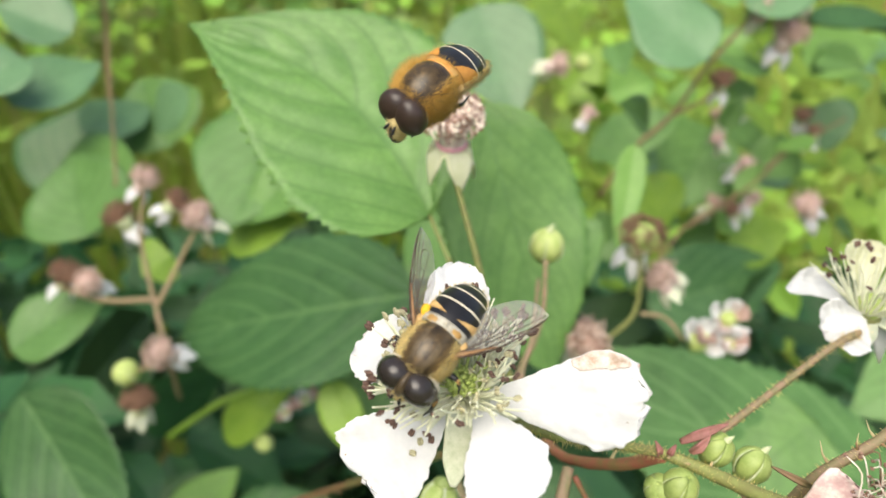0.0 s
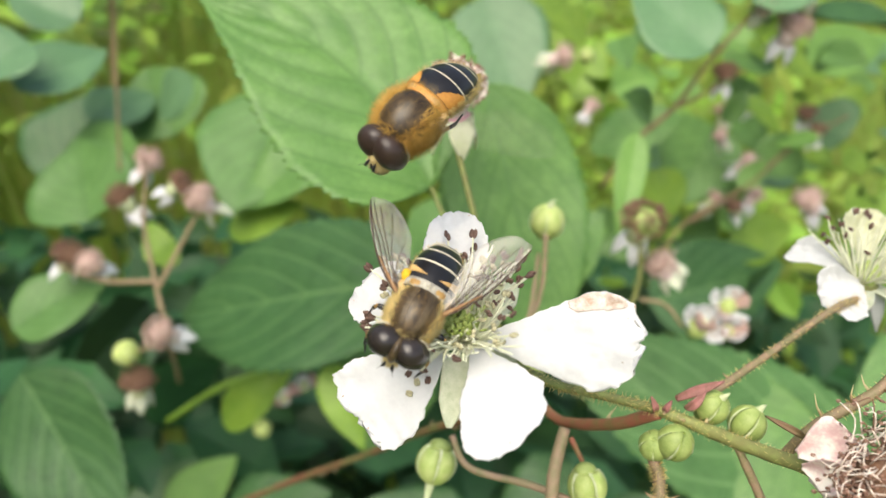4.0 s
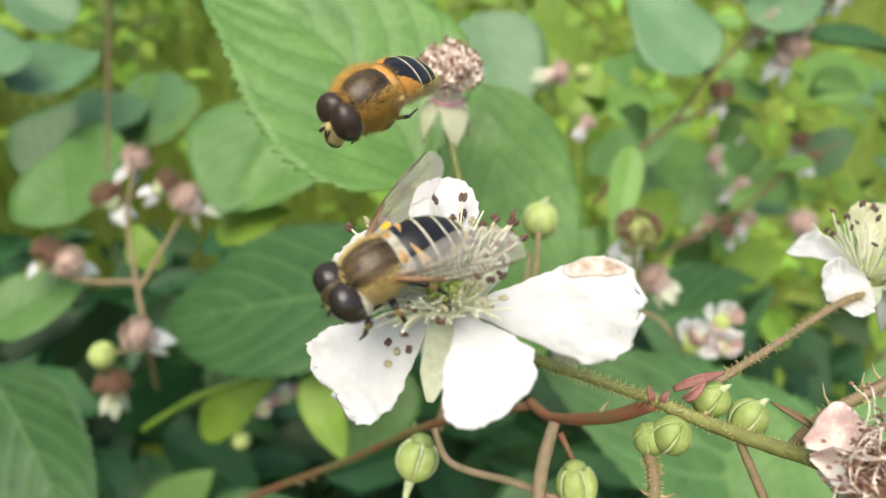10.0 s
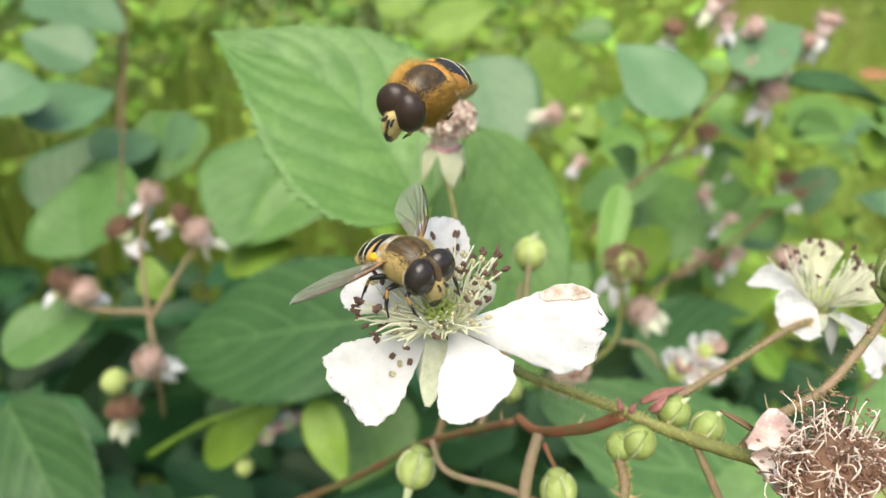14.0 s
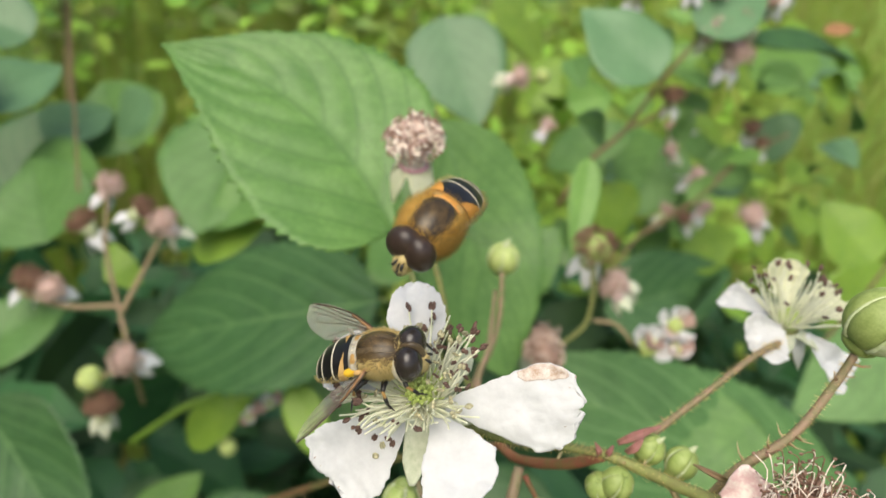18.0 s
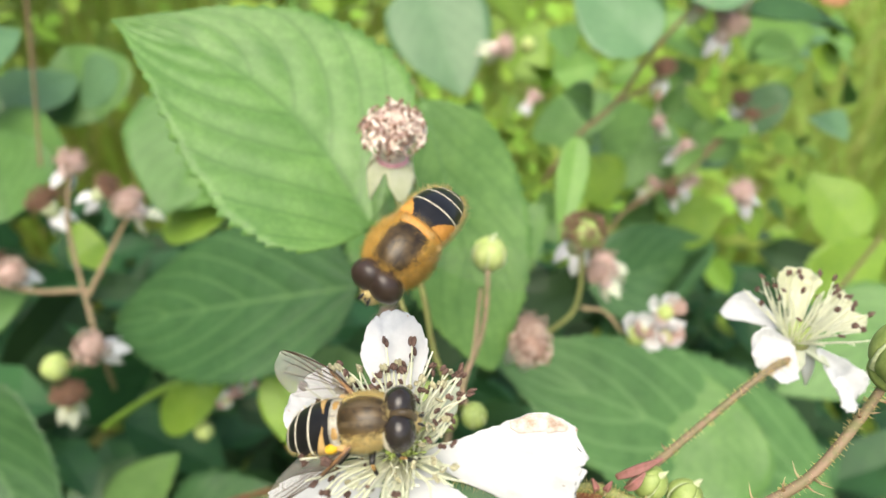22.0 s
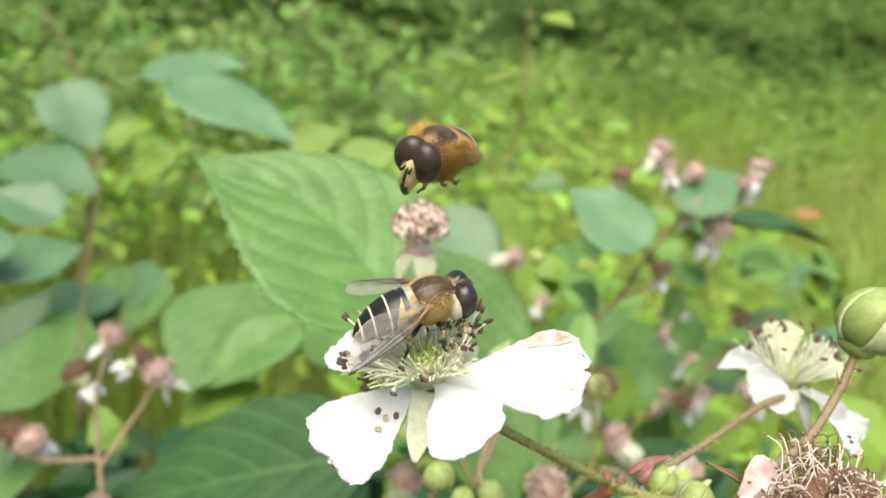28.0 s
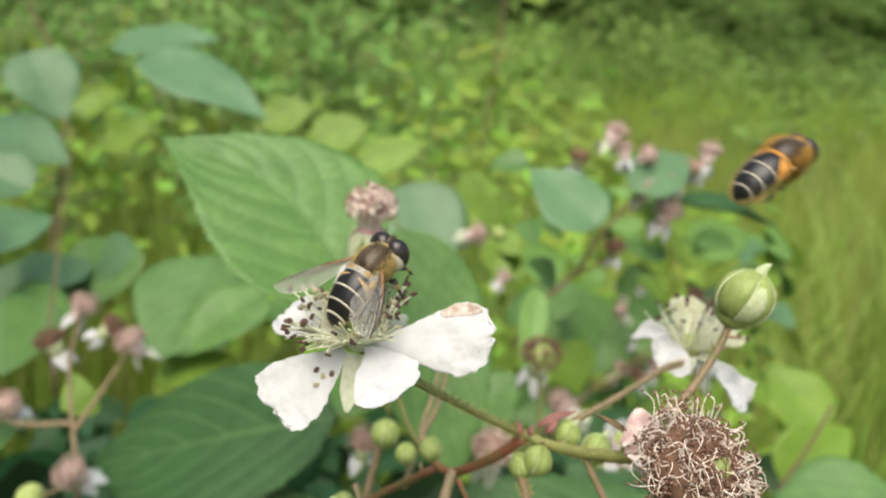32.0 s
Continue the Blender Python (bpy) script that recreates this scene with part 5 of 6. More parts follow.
# ---- spent flowers near and far ----
spent_flower((1.3, 89.5, -35.6), (0.02, -0.12, 1), 3.5, "pinkish spent flower with withered stamens and white turned-back sepals", 0, 2, 51, True, 5)
HEADS = [
    ((-91.2, 187.8, -93.1), 3.9, 0, "pink spent bramble flower in a cluster"), ((-99.2, 184.6, -104.5), 4.2, 2, "brown-green spent bramble flower with a white sepal"),
    ((-79.5, 178.9, -96.1), 3.6, 2, "brown spent bramble flower in a cluster"), ((-71.1, 175.9, -99.6), 4.3, 0, "pink spent bramble flower in a cluster"),
    ((-77.7, 147.0, -126.2), 4.3, 0, "pink spent bramble flower low in the thicket"), ((-89.7, 147.1, -145.7), 4.4, 2, "brown spent bramble flower low in the thicket"),
    ((-115.6, 173.1, -118.5), 4.2, 2, "brown-green spent bramble flower on a side branch"), ((-106.3, 169.9, -118.6), 3.8, 0, "pink spent bramble flower on a side branch"),
    ((52.7, 135.7, -94.4), 3.0, 0, "pink spent bramble flower beside a bud"),
    ((30.7, 111.2, -94.2), 4.0, 1, "dry brownish spent bramble flower"),
    ((109.1, 219.9, -58.0), 5.2, 0, "pink spent bramble flower at a branch end"), ((90.8, 218.9, -72.8), 3.6, 2, "brown spent bramble flower on a branch"),
    ((127.9, 277.5, -103.1), 3.2, 0, "pale spent bramble flower far in the thicket"), ((120.9, 285.5, -110.0), 3.6, 1, "pale spent bramble flower far in the thicket"), ((120.3, 279.6, -119.0), 3.6, 0, "pale spent bramble flower far in the thicket"),
    ((133.2, 277.0, -130.5), 5.0, 0, "pale spent bramble flower far in the thicket"), ((166.2, 301.7, -116.4), 4.6, 2, "dark brown spent bramble flower far in the thicket"), ((171.2, 297.0, -122.8), 4.2, 2, "dark brown spent bramble flower far in the thicket"),
    ((128.7, 212.8, -115.7), 5.0, 0, "pink spent bramble flower far in the thicket"), ((136.2, 269.1, -142.2), 4.4, 0, "pale spent bramble flower far in the thicket"), ((119.4, 268.9, -144.6), 4.0, 1, "pale spent bramble flower far in the thicket"), ((128.6, 266.5, -147.1), 4.0, 2, "brown spent bramble flower far in the thicket"),
    ((42.5, 255.3, -78.1), 4.6, 0, "pink spent bramble flower with a white sepal"), ((54.1, 244.2, -93.5), 3.2, 0, "pink spent bramble flower"),
    ((86.4, 223.5, -30.1), 4.4, 0, "pink spent bramble flower at a branch end"), ((90.2, 221.6, -35.8), 3.6, 0, "pink spent bramble flower at a branch end"), ((99.2, 222.5, -37.4), 4.0, 0, "pink spent bramble flower at a branch end"), ((125.2, 227.0, -35.6), 4.4, 0, "pink spent bramble flower at a branch end"), ((120.2, 225.9, -41.4), 3.6, 1, "dry spent bramble flower at a branch end"),
    ((75.6, 228.9, -40.5), 4.0, 2, "brown spent bramble flower on a branch"), ((99.4, 219.1, -50.0), 4.4, 0, "pink spent bramble flower at a branch end"), ((110.4, 220.9, -47.6), 4.0, 0, "pink spent bramble flower at a branch end"), ((64.1, 164.0, -112.2), 4.6, 0, "pink spent bramble flower low in the thicket"), ((1.2, 129.9, -104.8), 4.0, 1, "pale spent bramble flower low in the thicket"), ((32.4, 122.9, -101.3), 4.4, 1, "dry brownish spent bramble flower"),
]
for k, (p, s, tone, label) in enumerate(HEADS):
    r = random.Random(k)
    spent_flower(p, (r.uniform(-0.6, 0.6), r.uniform(-0.6, 0.1), r.uniform(0.4, 1)), s * 0.92, label, tone, 1 if k < 12 else 0, 70 + k, r.random() < 0.6, 5 if k % 3 else 3)


def faded(p, s, label, seed):
    """A small fading flower: crumpled whitish petals round a green middle."""
    ob = thing("fading_flower", p, label, "flower", "fading bramble flowers", turn=basis((1, 0.2, 0), (0.1, -0.5, 0.9)))
    r = random.Random(seed)
    for k in range(5):
        a = 2 * math.pi * k / 5 + r.uniform(-0.3, 0.3)
        fn = petal_surface(s * 1.35, s * 1.2, seed + k, cup=0.8, bend=-0.45, ruffle=0.8)
        part("petal", sheet(fn, 12, 8, 0.15), M_PETAL if k % 3 else M_HEAD_PINK, ob, "", Matrix.Rotation(a, 4, 'Z') @ Matrix.Rotation(-r.uniform(0.0, 1.0), 4, 'Y'))
    part("middle", ball(s * 0.5, s * 0.5, s * 0.6, (0, 0, s * 0.2), 10, 7, None, 0.2, seed), M_BUD_PALE, ob)


faded((60.8, 127.3, -106.3), 5.0, "fading bramble flower with crumpled cream petals", 90)
faded((68.4, 131.4, -102.7), 4.2, "fading bramble flower with crumpled cream petals", 95)
faded((67.2, 126.6, -106.6), 4.0, "fading bramble flower with crumpled pinkish petals", 100)
spent_flower((45.4, 134.8, -82.2), (0.1, -0.3, 0.95), 4.3, "brown and green spent bramble flower over white sepals", 3, 1, 40, True, 4)
bud((-91.1, 148.5, -134.7), (0, -0.4, 0.9), 3.5, "small pale yellow-green bud", 0, True, seed=41)
bud((52.8, 258.2, -77.9), (0, -0.4, 0.9), 2.8, "small pale yellow-green bud", 0, True, seed=42)
bud((-62.5, 167.4, -184.5), (0, -0.4, 0.9), 3.0, "small pale yellow-green bud", 0, True, seed=43)
faded((-47.9, 174.9, -171.3), 4.4, "small pale lilac bramble flower in the thicket", 105)
faded((-55.0, 172.6, -175.6), 2.8, "small pale lilac bramble flower in the thicket", 110)
faded((20.9, 140.4, -197.0), 3.8, "small pale lilac bramble flower in the thicket", 115)

# ---- branches behind ----
BR = "brown bramble branch bearing spent flowers"
stem("bramble_branch", [(-91.2, 186.9, -94.5), (-91.2, 177.2, -107.4), (-86.1, 165.2, -121.4), (-81.7, 156.1, -131.0), (-88.9, 169.9, -165.6)], [0.7, 0.9, 1.1, 1.2], M_STEM_PINK, BR, 4, 61)
stem("bramble_branch", [(-71.6, 175.8, -99.9), (-79.1, 170.5, -112.5), (-85.2, 164.3, -122.7)], [0.7, 1.0, 1.2], M_STEM_PINK, BR, 1, 62)
stem("bramble_branch", [(-117.1, 171.5, -121.2), (-102.4, 167.0, -122.5), (-86.2, 165.4, -121.1)], [0.8, 1.1, 1.3], M_STEM_PINK, BR, 2, 63)
stem("bramble_branch", [(-91.1, 148.5, -134.7), (-85.1, 148.1, -132.7), (-79.6, 147.9, -128.6)], [0.6, 0.6, 0.6], M_STEM_PINK, "thin green stalk of a small bud", 0, 64)
stem("bramble_branch", [(97.7, 224.0, -53.1), (83.5, 215.8, -67.4), (73.7, 210.3, -80.6), (61.6, 206.7, -91.3), (53.2, 207.8, -108.8)], [0.8, 1.0, 1.1, 1.1], M_STEM_BROWN, BR, 3, 66)
stem("bramble_branch", [(90.8, 218.4, -73.6), (83.6, 214.0, -77.4), (73.7, 210.3, -80.6)], [0.6, 0.8, 0.9], M_STEM_BROWN, BR, 0, 68)
stem("bramble_branch", [(171.1, 297.8, -121.7), (156.9, 289.1, -127.5), (133.4, 274.0, -140.6), (108.4, 261.7, -151.5)], [1.0, 1.4, 1.6, 1.7], M_STEM_BROWN, BR, 2, 69)
stem("bramble_branch", [(45.5, 132.6, -85.5), (45.8, 130.3, -96.2), (43.1, 129.0, -102.2), (33.2, 129.3, -112.0)], [0.7, 0.8, 0.9], M_STEM_GREEN, "greenish stalk of an opening bud", 0, 70)
stem("bramble_branch", [(57.9, 127.8, -105.9), (53.4, 131.0, -101.5), (47.1, 130.4, -99.6)], [0.6, 0.7, 0.8], M_STEM_PINK, "pinkish stalk of a fading flower", 0, 71)
stem("bramble_branch", [(-95.1, 166.4, -180.8), (-76.3, 172.2, -169.7), (-58.0, 177.2, -165.4)], [1.6, 1.6, 1.4], M_LEAF_YELLOW, "yellow-green young cane crossing the thicket", 0, 72)
stem("bramble_branch", [(-204.7, 440.7, -57.6), (-201.3, 418.4, -101.2), (-200.5, 393.2, -156.3), (-189.0, 365.4, -217.8)], [1.6, 2.0, 2.4], M_STEM_BROWN, "brown upright cane behind the thicket", 0, 73)
stem("bramble_branch", [(-335.6, 645.9, 46.4), (-301.0, 620.3, 0.4), (-277.6, 599.5, -30.9)], [2.0, 2.2, 2.4], M_STEM_BROWN, "dry brown grass stalk behind the thicket", 0, 74)
stem("bramble_branch", [(116.6, 719.8, 80.2), (108.1, 686.2, -9.6), (96.5, 656.3, -86.2)], [1.5, 2.0, 2.4], M_STEM_BROWN, "thin brown stalk standing before the meadow", 0, 75)
stem("bramble_branch", [(152.0, 245.7, -95.4), (134.6, 244.6, -107.2), (118.4, 239.6, -122.3), (97.0, 235.6, -135.8), (85.2, 227.2, -146.6)], [0.6, 0.7, 0.8, 0.9], M_STEM_BROWN, BR, 2, 77)
stem("bramble_branch", [(-125.4, 268.8, -45.3), (-126.9, 263.1, -68.4), (-124.2, 242.7, -98.7), (-120.1, 225.8, -113.9)], [0.6, 0.7, 0.8], M_STEM_BROWN, "brown upright cane in the thicket", 2, 78)
stem("bramble_branch", [(177.2, 199.3, -124.7), (165.3, 192.2, -140.6), (155.3, 188.0, -153.7)], [0.9, 1.0, 1.0], M_STEM_BROWN, "thin brown stalk at the meadow's edge", 0, 76)
ob = thing("rusty_leaf_tip", (141.8, 227.6, -51.3), "rust-red dead leaf tip", "leaf", turn=basis((1, 0, 0.1), (0, -0.5, 0.9)))
part("blade", sheet(lambda u, v: (10 * u, v * 3.2 * math.sin(math.pi * (0.1 + 0.85 * u)), 0.8 * v * v), 12, 6, 0.25), M_ORANGE_LEAF, ob)

# ---- the hoverflies ----
def body_ring(x):
    """Half width and height of the abdomen, and its middle's height, x millimetres along the fly."""
    s = min(1.0, max(0.0, (-0.3 - x) / 6.5))
    w = 2.3 * (0.97 + 0.27 * s) * (1 - s ** 2.1) ** 0.5 / 1.02 if s < 0.999 else 0.02
    return max(0.03, w), max(0.03, w * 0.68), 0.35 - 0.05 * (x + 0.3) ** 2


def abdomen_piece(x0, x1, a0=0.0, a1=2 * math.pi, off=0.0, n=6, seg=24):
    bm = bmesh.new()
    rows = []
    whole = a1 - a0 > 6.28
    m = seg if whole else max(4, int(seg * (a1 - a0) / 6.283))
    for i in range(n + 1):
        x = x0 + (x1 - x0) * i / n
        w, h, z = body_ring(x)
        rows.append([bm.verts.new((x, (w + off) * math.cos(a0 + (a1 - a0) * j / m), z + (h + off) * math.sin(a0 + (a1 - a0) * j / m))) for j in range(m if whole else m + 1)])
    for a, b in zip(rows, rows[1:]):
        for j in range(len(a) if whole else len(a) - 1):
            k = (j + 1) % len(a)
            bm.faces.new((a[j], b[j], b[k], a[k]))
    if whole:
        bm.faces.new(rows[0])
        bm.faces.new(rows[-1][::-1])
    return bm


def flank(side, x0, x1, reach, off=0.05):
    """A patch on the abdomen's side; reach: how far up it goes, in radians, along its length."""
    bm = bmesh.new()
    rows = []
    for i in range(13):
        x = x0 + (x1 - x0) * i / 12
        w, h, z = body_ring(x)
        top = reach(i / 12) + 0.03 * math.sin(i * 2.1)
        rows.append([bm.verts.new((x, side * (w + off) * math.cos(a), z + (h + off) * math.sin(a))) for a in (-0.7 + (top + 0.7) * j / 12 for j in range(13))])
    for a, b in zip(rows, rows[1:]):
        for j in range(12):
            bm.faces.new((a[j], b[j], b[j + 1], a[j + 1]))
    return bm


def hairs(spots, length, width, seed):
    r = random.Random(seed)
    bm = bmesh.new()
    for p, d in spots:
        d = (d + Vector((r.gauss(-0.25, 0.25), r.gauss(0, 0.25), r.gauss(0, 0.25)))).normalized()
        L = r.uniform(*length)
        e = d.orthogonal().normalized() * width
        f = d.cross(e)
        a = [bm.verts.new(p + e), bm.verts.new(p - e * 0.5 + f * 0.87), bm.verts.new(p - e * 0.5 - f * 0.87)]
        t = bm.verts.new(p + d * L + Vector((-0.1 * L, 0, -0.06 * L)))
        for i in range(3):
            bm.faces.new((a[i], a[(i + 1) % 3], t))
    return bm


def wing(parent, side, material, label):
    """A wing, its root at the thing's shoulder; it lies along its own x axis, the stiff front edge at its own left (side 1)."""
    L, w = 8.9, 3.1

    def edge(u, v):
        lead = 0.16 * w * math.sin(math.pi * min(1, u)) ** 0.6 + 0.04 * (1 - u)
        trail = -w * 0.86 * min(1, 0.03 + u / 0.55) ** 0.75 * math.sqrt(max(0.0, 1 - max(0.0, (u - 0.5) / 0.5) ** 2.6))
        y = trail + (lead - trail) * (v + 1) / 2 + 0.35 * u * u * (1 - u) * w - 0.12 * w * u ** 3
        return (L * u, -side * y, 0.03 * math.sin(v * 4 + u * 3) + 0.2 * u * u)
    ob = part("wing", sheet(edge, 26, 10, 0.02), material, parent, label)
    for k, (v0, v1, u1, r0) in enumerate(((0.98, 0.97, 0.97, 0.085), (0.8, 0.82, 0.93, 0.065), (0.66, 0.45, 0.97, 0.055), (0.5, 0.1, 0.9, 0.05), (0.4, -0.35, 0.8, 0.045), (0.2, -0.7, 0.55, 0.04))):
        pts = [Vector(edge(0.02 + (u1 - 0.02) * i / 9, v0 + (v1 - v0) * (i / 9) ** 1.4 + 0.08 * math.sin(i * 0.7 + k))) for i in range(10)]
        part("vein", tube(pts, [r0, r0 * 0.6], 5), M_WING_VEIN if material is M_WING else material, ob)
    for k, (u, a, b) in enumerate(((0.45, 0.8, 0.5), (0.55, 0.45, 0.0), (0.76, 0.3, -0.25))):
        part("vein", tube([Vector(edge(u, a)), Vector(edge(u + 0.05, (a + b) / 2)), Vector(edge(u + 0.04, b))], [0.028, 0.028], 5), M_WING_VEIN if material is M_WING else material, ob)
    if material is M_WING:
        part("wing_root", tube([Vector(edge(0.0, 0.3)), Vector(edge(0.14, 0.75)), Vector(edge(0.4, 0.93))], [0.2, 0.15, 0.06], 7), M_WING_ROOT, ob, "brown wing root")
    return ob


def leg(parent, root, knee, ankle, toe, label="", pale=False):
    a, b, c, d = (Vector(q) for q in (root, knee, ankle, toe))
    ob = part("leg", tube(spline([a, a.lerp(b, 0.5) + Vector((0, 0, 0.12)), b], 3), [0.22, 0.3, 0.19], 7), M_TAN if pale else M_BLACK, parent, label)
    part("tibia", tube(spline([b, b.lerp(c, 0.5), c], 3), [0.15, 0.17, 0.15], 6), M_LEG_PALE, ob, "pale yellow tibia")
    part("tibia_end", tube([b.lerp(c, 0.45), c], [0.185, 0.175], 6), M_BLACK, ob)
    part("foot", tube(spline([c, c.lerp(d, 0.5) + Vector((0, 0, 0.05)), d], 3), [0.12, 0.1, 0.07], 6), M_BLACK, ob)
    return ob


def thorax_disc(y0, y1, z0, off, seed, wide=0.74):
    """A dark shield over the back of the thorax."""
    def fn(u, v):
        x = -0.94 + 1.84 * u
        lim = wide * math.sqrt(max(0.02, 1 - (x * 0.98) ** 2)) * (1 + 0.12 * noise.noise(Vector((u * 9, v * 2, seed))))
        y = lim * (y0 + (y1 - y0) * (v + 1) / 2)
        z = math.sqrt(max(0.0, 1 - x * x - y * y))
        return (1.2 + (2.45 + off) * x, (2.2 + off) * y, 0.35 + (2.02 + off) * z)
    return sheet(fn, 18, 10, 0.02)


def hoverfly(label, male):
    ob = thing("hoverfly", (0, 0, 0), label, "hoverfly", "hoverflies")
    part("thorax", ball(2.45, 2.2, 2.02, (1.2, 0, 0.35), 26, 18), M_FUR_GOLD if male else M_FUR, ob, "golden furred thorax")
    part("thorax_shield", thorax_disc(-1, 1, 0.6, 0.05, 3, 0.95), M_THORAX, ob, "glossy dark brown striped back")
    for s in () if male else (-1, 1):
        part("back_stripe", thorax_disc(s * 0.5 - 0.16, s * 0.5 + 0.16, 0.6, 0.062, 4), M_STRIPE, ob, "tan stripe")
    part("scutellum", ball(0.92, 1.72, 0.58, (-0.78, 0, 1.28), 18, 10), M_SCUTELLUM, ob, "shiny tan scutellum")
    r = random.Random(5 if male else 6)
    top, sides = [], []
    for k in range(15000):
        z = r.uniform(-0.85, 1)
        a = r.uniform(0, 6.283)
        s = math.sqrt(1 - z * z)
        d = Vector((s * math.cos(a), s * math.sin(a), z))
        p = Vector((1.2 + 2.4 * d.x, 2.16 * d.y, 0.35 + 1.98 * d.z))
        n = Vector((d.x / 2.4, d.y / 2.16, d.z / 1.98)).normalized()
        rim = max(abs(d.y) / math.sqrt(max(0.05, 1 - d.x * d.x)), abs(d.x) * 0.95, 1.0 if z < 0.3 else 0.0)
        (sides if rim > (r.uniform(0.6, 0.95) if male else r.uniform(0.66, 1.0)) else top).append((p, n))
    part("side_hair", hairs(sides, (0.3, 0.7) if not male else (0.5, 1.2), 0.022, 1), M_HAIR if male else M_HAIR_PALE, ob, "golden fur along the thorax")["kind"] = "stuff"
    part("back_hair", hairs(top[::7], (0.12, 0.28), 0.012, 2), M_HAIR, ob, "short golden hair on the back")["kind"] = "stuff"
    # abdomen: dark plates, orange or pale flanks and thin white hind margins
    part("abdomen", abdomen_piece(-0.3, -6.78, n=22, seg=28), M_BLACK, ob, "glossy black abdomen")
    for s in (-1, 1):
        part("flank_patch", flank(s, -1.2 if male else -1.75, -3.12 if male else -2.75, (lambda f: 1.15 - 0.75 * f ** 1.6) if male else (lambda f: 1.3 * (1 - f) ** 0.8 + 0.05)), M_ORANGE if male else M_TAN, ob, "orange side patch" if male else "tan side patch")
    part("front_band", abdomen_piece(-0.4, -1.15 if male else -1.25, off=0.04, n=3), M_ORANGE if male else M_GREY, ob)
    for x in (-3.15, -4.7, -5.9):
        part("white_band", abdomen_piece(x, x - (0.1 if male else 0.19), off=0.035, n=2), M_WHITE_BAND, ob, "thin white band")
    spots = []
    for k in range(1700 if male else 2400):
        x = -6.75 + 6.2 * r.random() ** 1.3
        a = r.choice((r.uniform(-1.1, 0.35), r.uniform(math.pi - 0.35, math.pi + 1.1)))
        w, h, z = body_ring(x)
        spots.append((Vector((x, w * math.cos(a), z + h * math.sin(a))), Vector((-0.5 if x > -6.1 else -1.2, math.cos(a), math.sin(a)))))
    part("abdomen_hair", hairs(spots if male else spots[::3], (0.35, 0.75) if male else (0.2, 0.45), 0.018, 3), M_HAIR_PALE, ob, "golden fringe round the abdomen")["kind"] = "stuff"
    # head
    head = part("head", ball(0.95, 1.8, 1.5, (3.75, 0, 0.1), 18, 12), M_BLACK, ob)
    neck = Matrix.Translation(Vector((3.2, 0, 0.3)) * MM)
    head.matrix_basis = neck @ Matrix.Rotation(radians(13 if male else 24), 4, 'Y') @ Matrix.Diagonal((1.0, 1.1, 1.02, 1) if male else (1.06, 1.2, 1.06, 1)) @ neck.inverted()
    gap, deep, wide, tall = (0.6, 1.18, 1.5, 1.72) if male else (0.9, 1.22, 1.42, 1.76)
    for s in (-1, 1):
        turn = Euler((0, 0, s * -0.2)).to_quaternion()
        part("eye", ball(deep, wide, tall, (3.72, s * gap, 0.22), 24, 16, q=turn), M_EYE if male else M_EYE_GREY, head, "large brown compound eye")
        part("eye_rim", ball(deep * 0.9, wide * 0.9, tall * 0.9, (3.5, s * (gap + 0.06), 0.02), 20, 14, q=turn), M_WHITE_BAND, head, "white rim behind the eye")
        part("antenna", tube([Vector((4.95, s * 0.25, 0.15)), Vector((5.35, s * 0.32, 0.05)), Vector((5.5, s * 0.4, -0.15))], [0.07, 0.14, 0.1], 7), M_BLACK, head)
        part("bristle", tube([Vector((5.35, s * 0.3, 0.05)), Vector((5.8, s * 0.6, 0.3))], [0.03, 0.012], 4), M_BLACK, head)
    part("face", ball(0.95, 0.74, 1.6, (4.42, 0, -0.85), 16, 12), M_FACE, head, "pale yellow hairy face")
    part("mouth", tube(spline([(5.0, 0, -1.6), (4.9, 0, -2.2), (4.6, 0, -2.6 if male else -3.0)], 3), [0.4, 0.32, 0.3], 8), M_BLACK, head, "black mouthparts")
    fs = []
    for k in range(700):
        z, a = r.uniform(-1, 0.8), r.uniform(-1.5, 1.5)
        s = math.sqrt(1 - z * z)
        d = Vector((s * math.cos(a), s * math.sin(a), z))
        fs.append((Vector((4.42 + 0.93 * d.x, 0.72 * d.y, -0.85 + 1.55 * d.z)), d))
    part("face_hair", hairs(fs, (0.15, 0.4), 0.016, 4), M_FACE, head)["kind"] = "stuff"
    if male:
        part("face_stripe", ball(0.3, 0.16, 1.1, (5.18, 0, -0.95), 10, 8), M_BLACK, head, "dark stripe down the face")
    else:
        part("brow", ball(0.3, 0.34, 0.45, (4.62, 0, 0.75), 10, 7), M_BLACK, head)
        part("frons", ball(1.14, 0.5, 1.64, (3.9, 0, 0.36), 16, 12), M_STRIPE, head, "brown dusted band between the eyes")
    for s in (-1, 1):
        part("wing_base", ball(0.5, 0.35, 0.25, (0.6, s * 2.0, 1.0), 10, 7, None, 0.2, 3), M_SCUTELLUM, ob)
        part("squama", ball(0.6, 0.5, 0.2, (-0.4, s * 2.0, 0.8), 12, 7, None, 0.15, 5), M_TAN, ob, "pale lobe behind the wing")
        if male:
            leg(ob, (2.6, s * 1.0, -1.3), (3.3, s * 1.2, -2.0), (2.7, s * 0.9, -2.5), (3.2, s * 0.7, -2.9), pale=True)
            leg(ob, (1.2, s * 1.2, -1.4), (0.9, s * 1.7, -2.2), (-0.2, s * 1.5, -2.7), (-1.0, s * 1.3, -2.9), pale=True)
            leg(ob, (-0.4, s * 1.1, -1.1), (-1.0, s * 1.6, -2.3), (-2.6, s * 1.6, -3.1), (-3.7, s * 1.5, -3.0), pale=True)
        else:
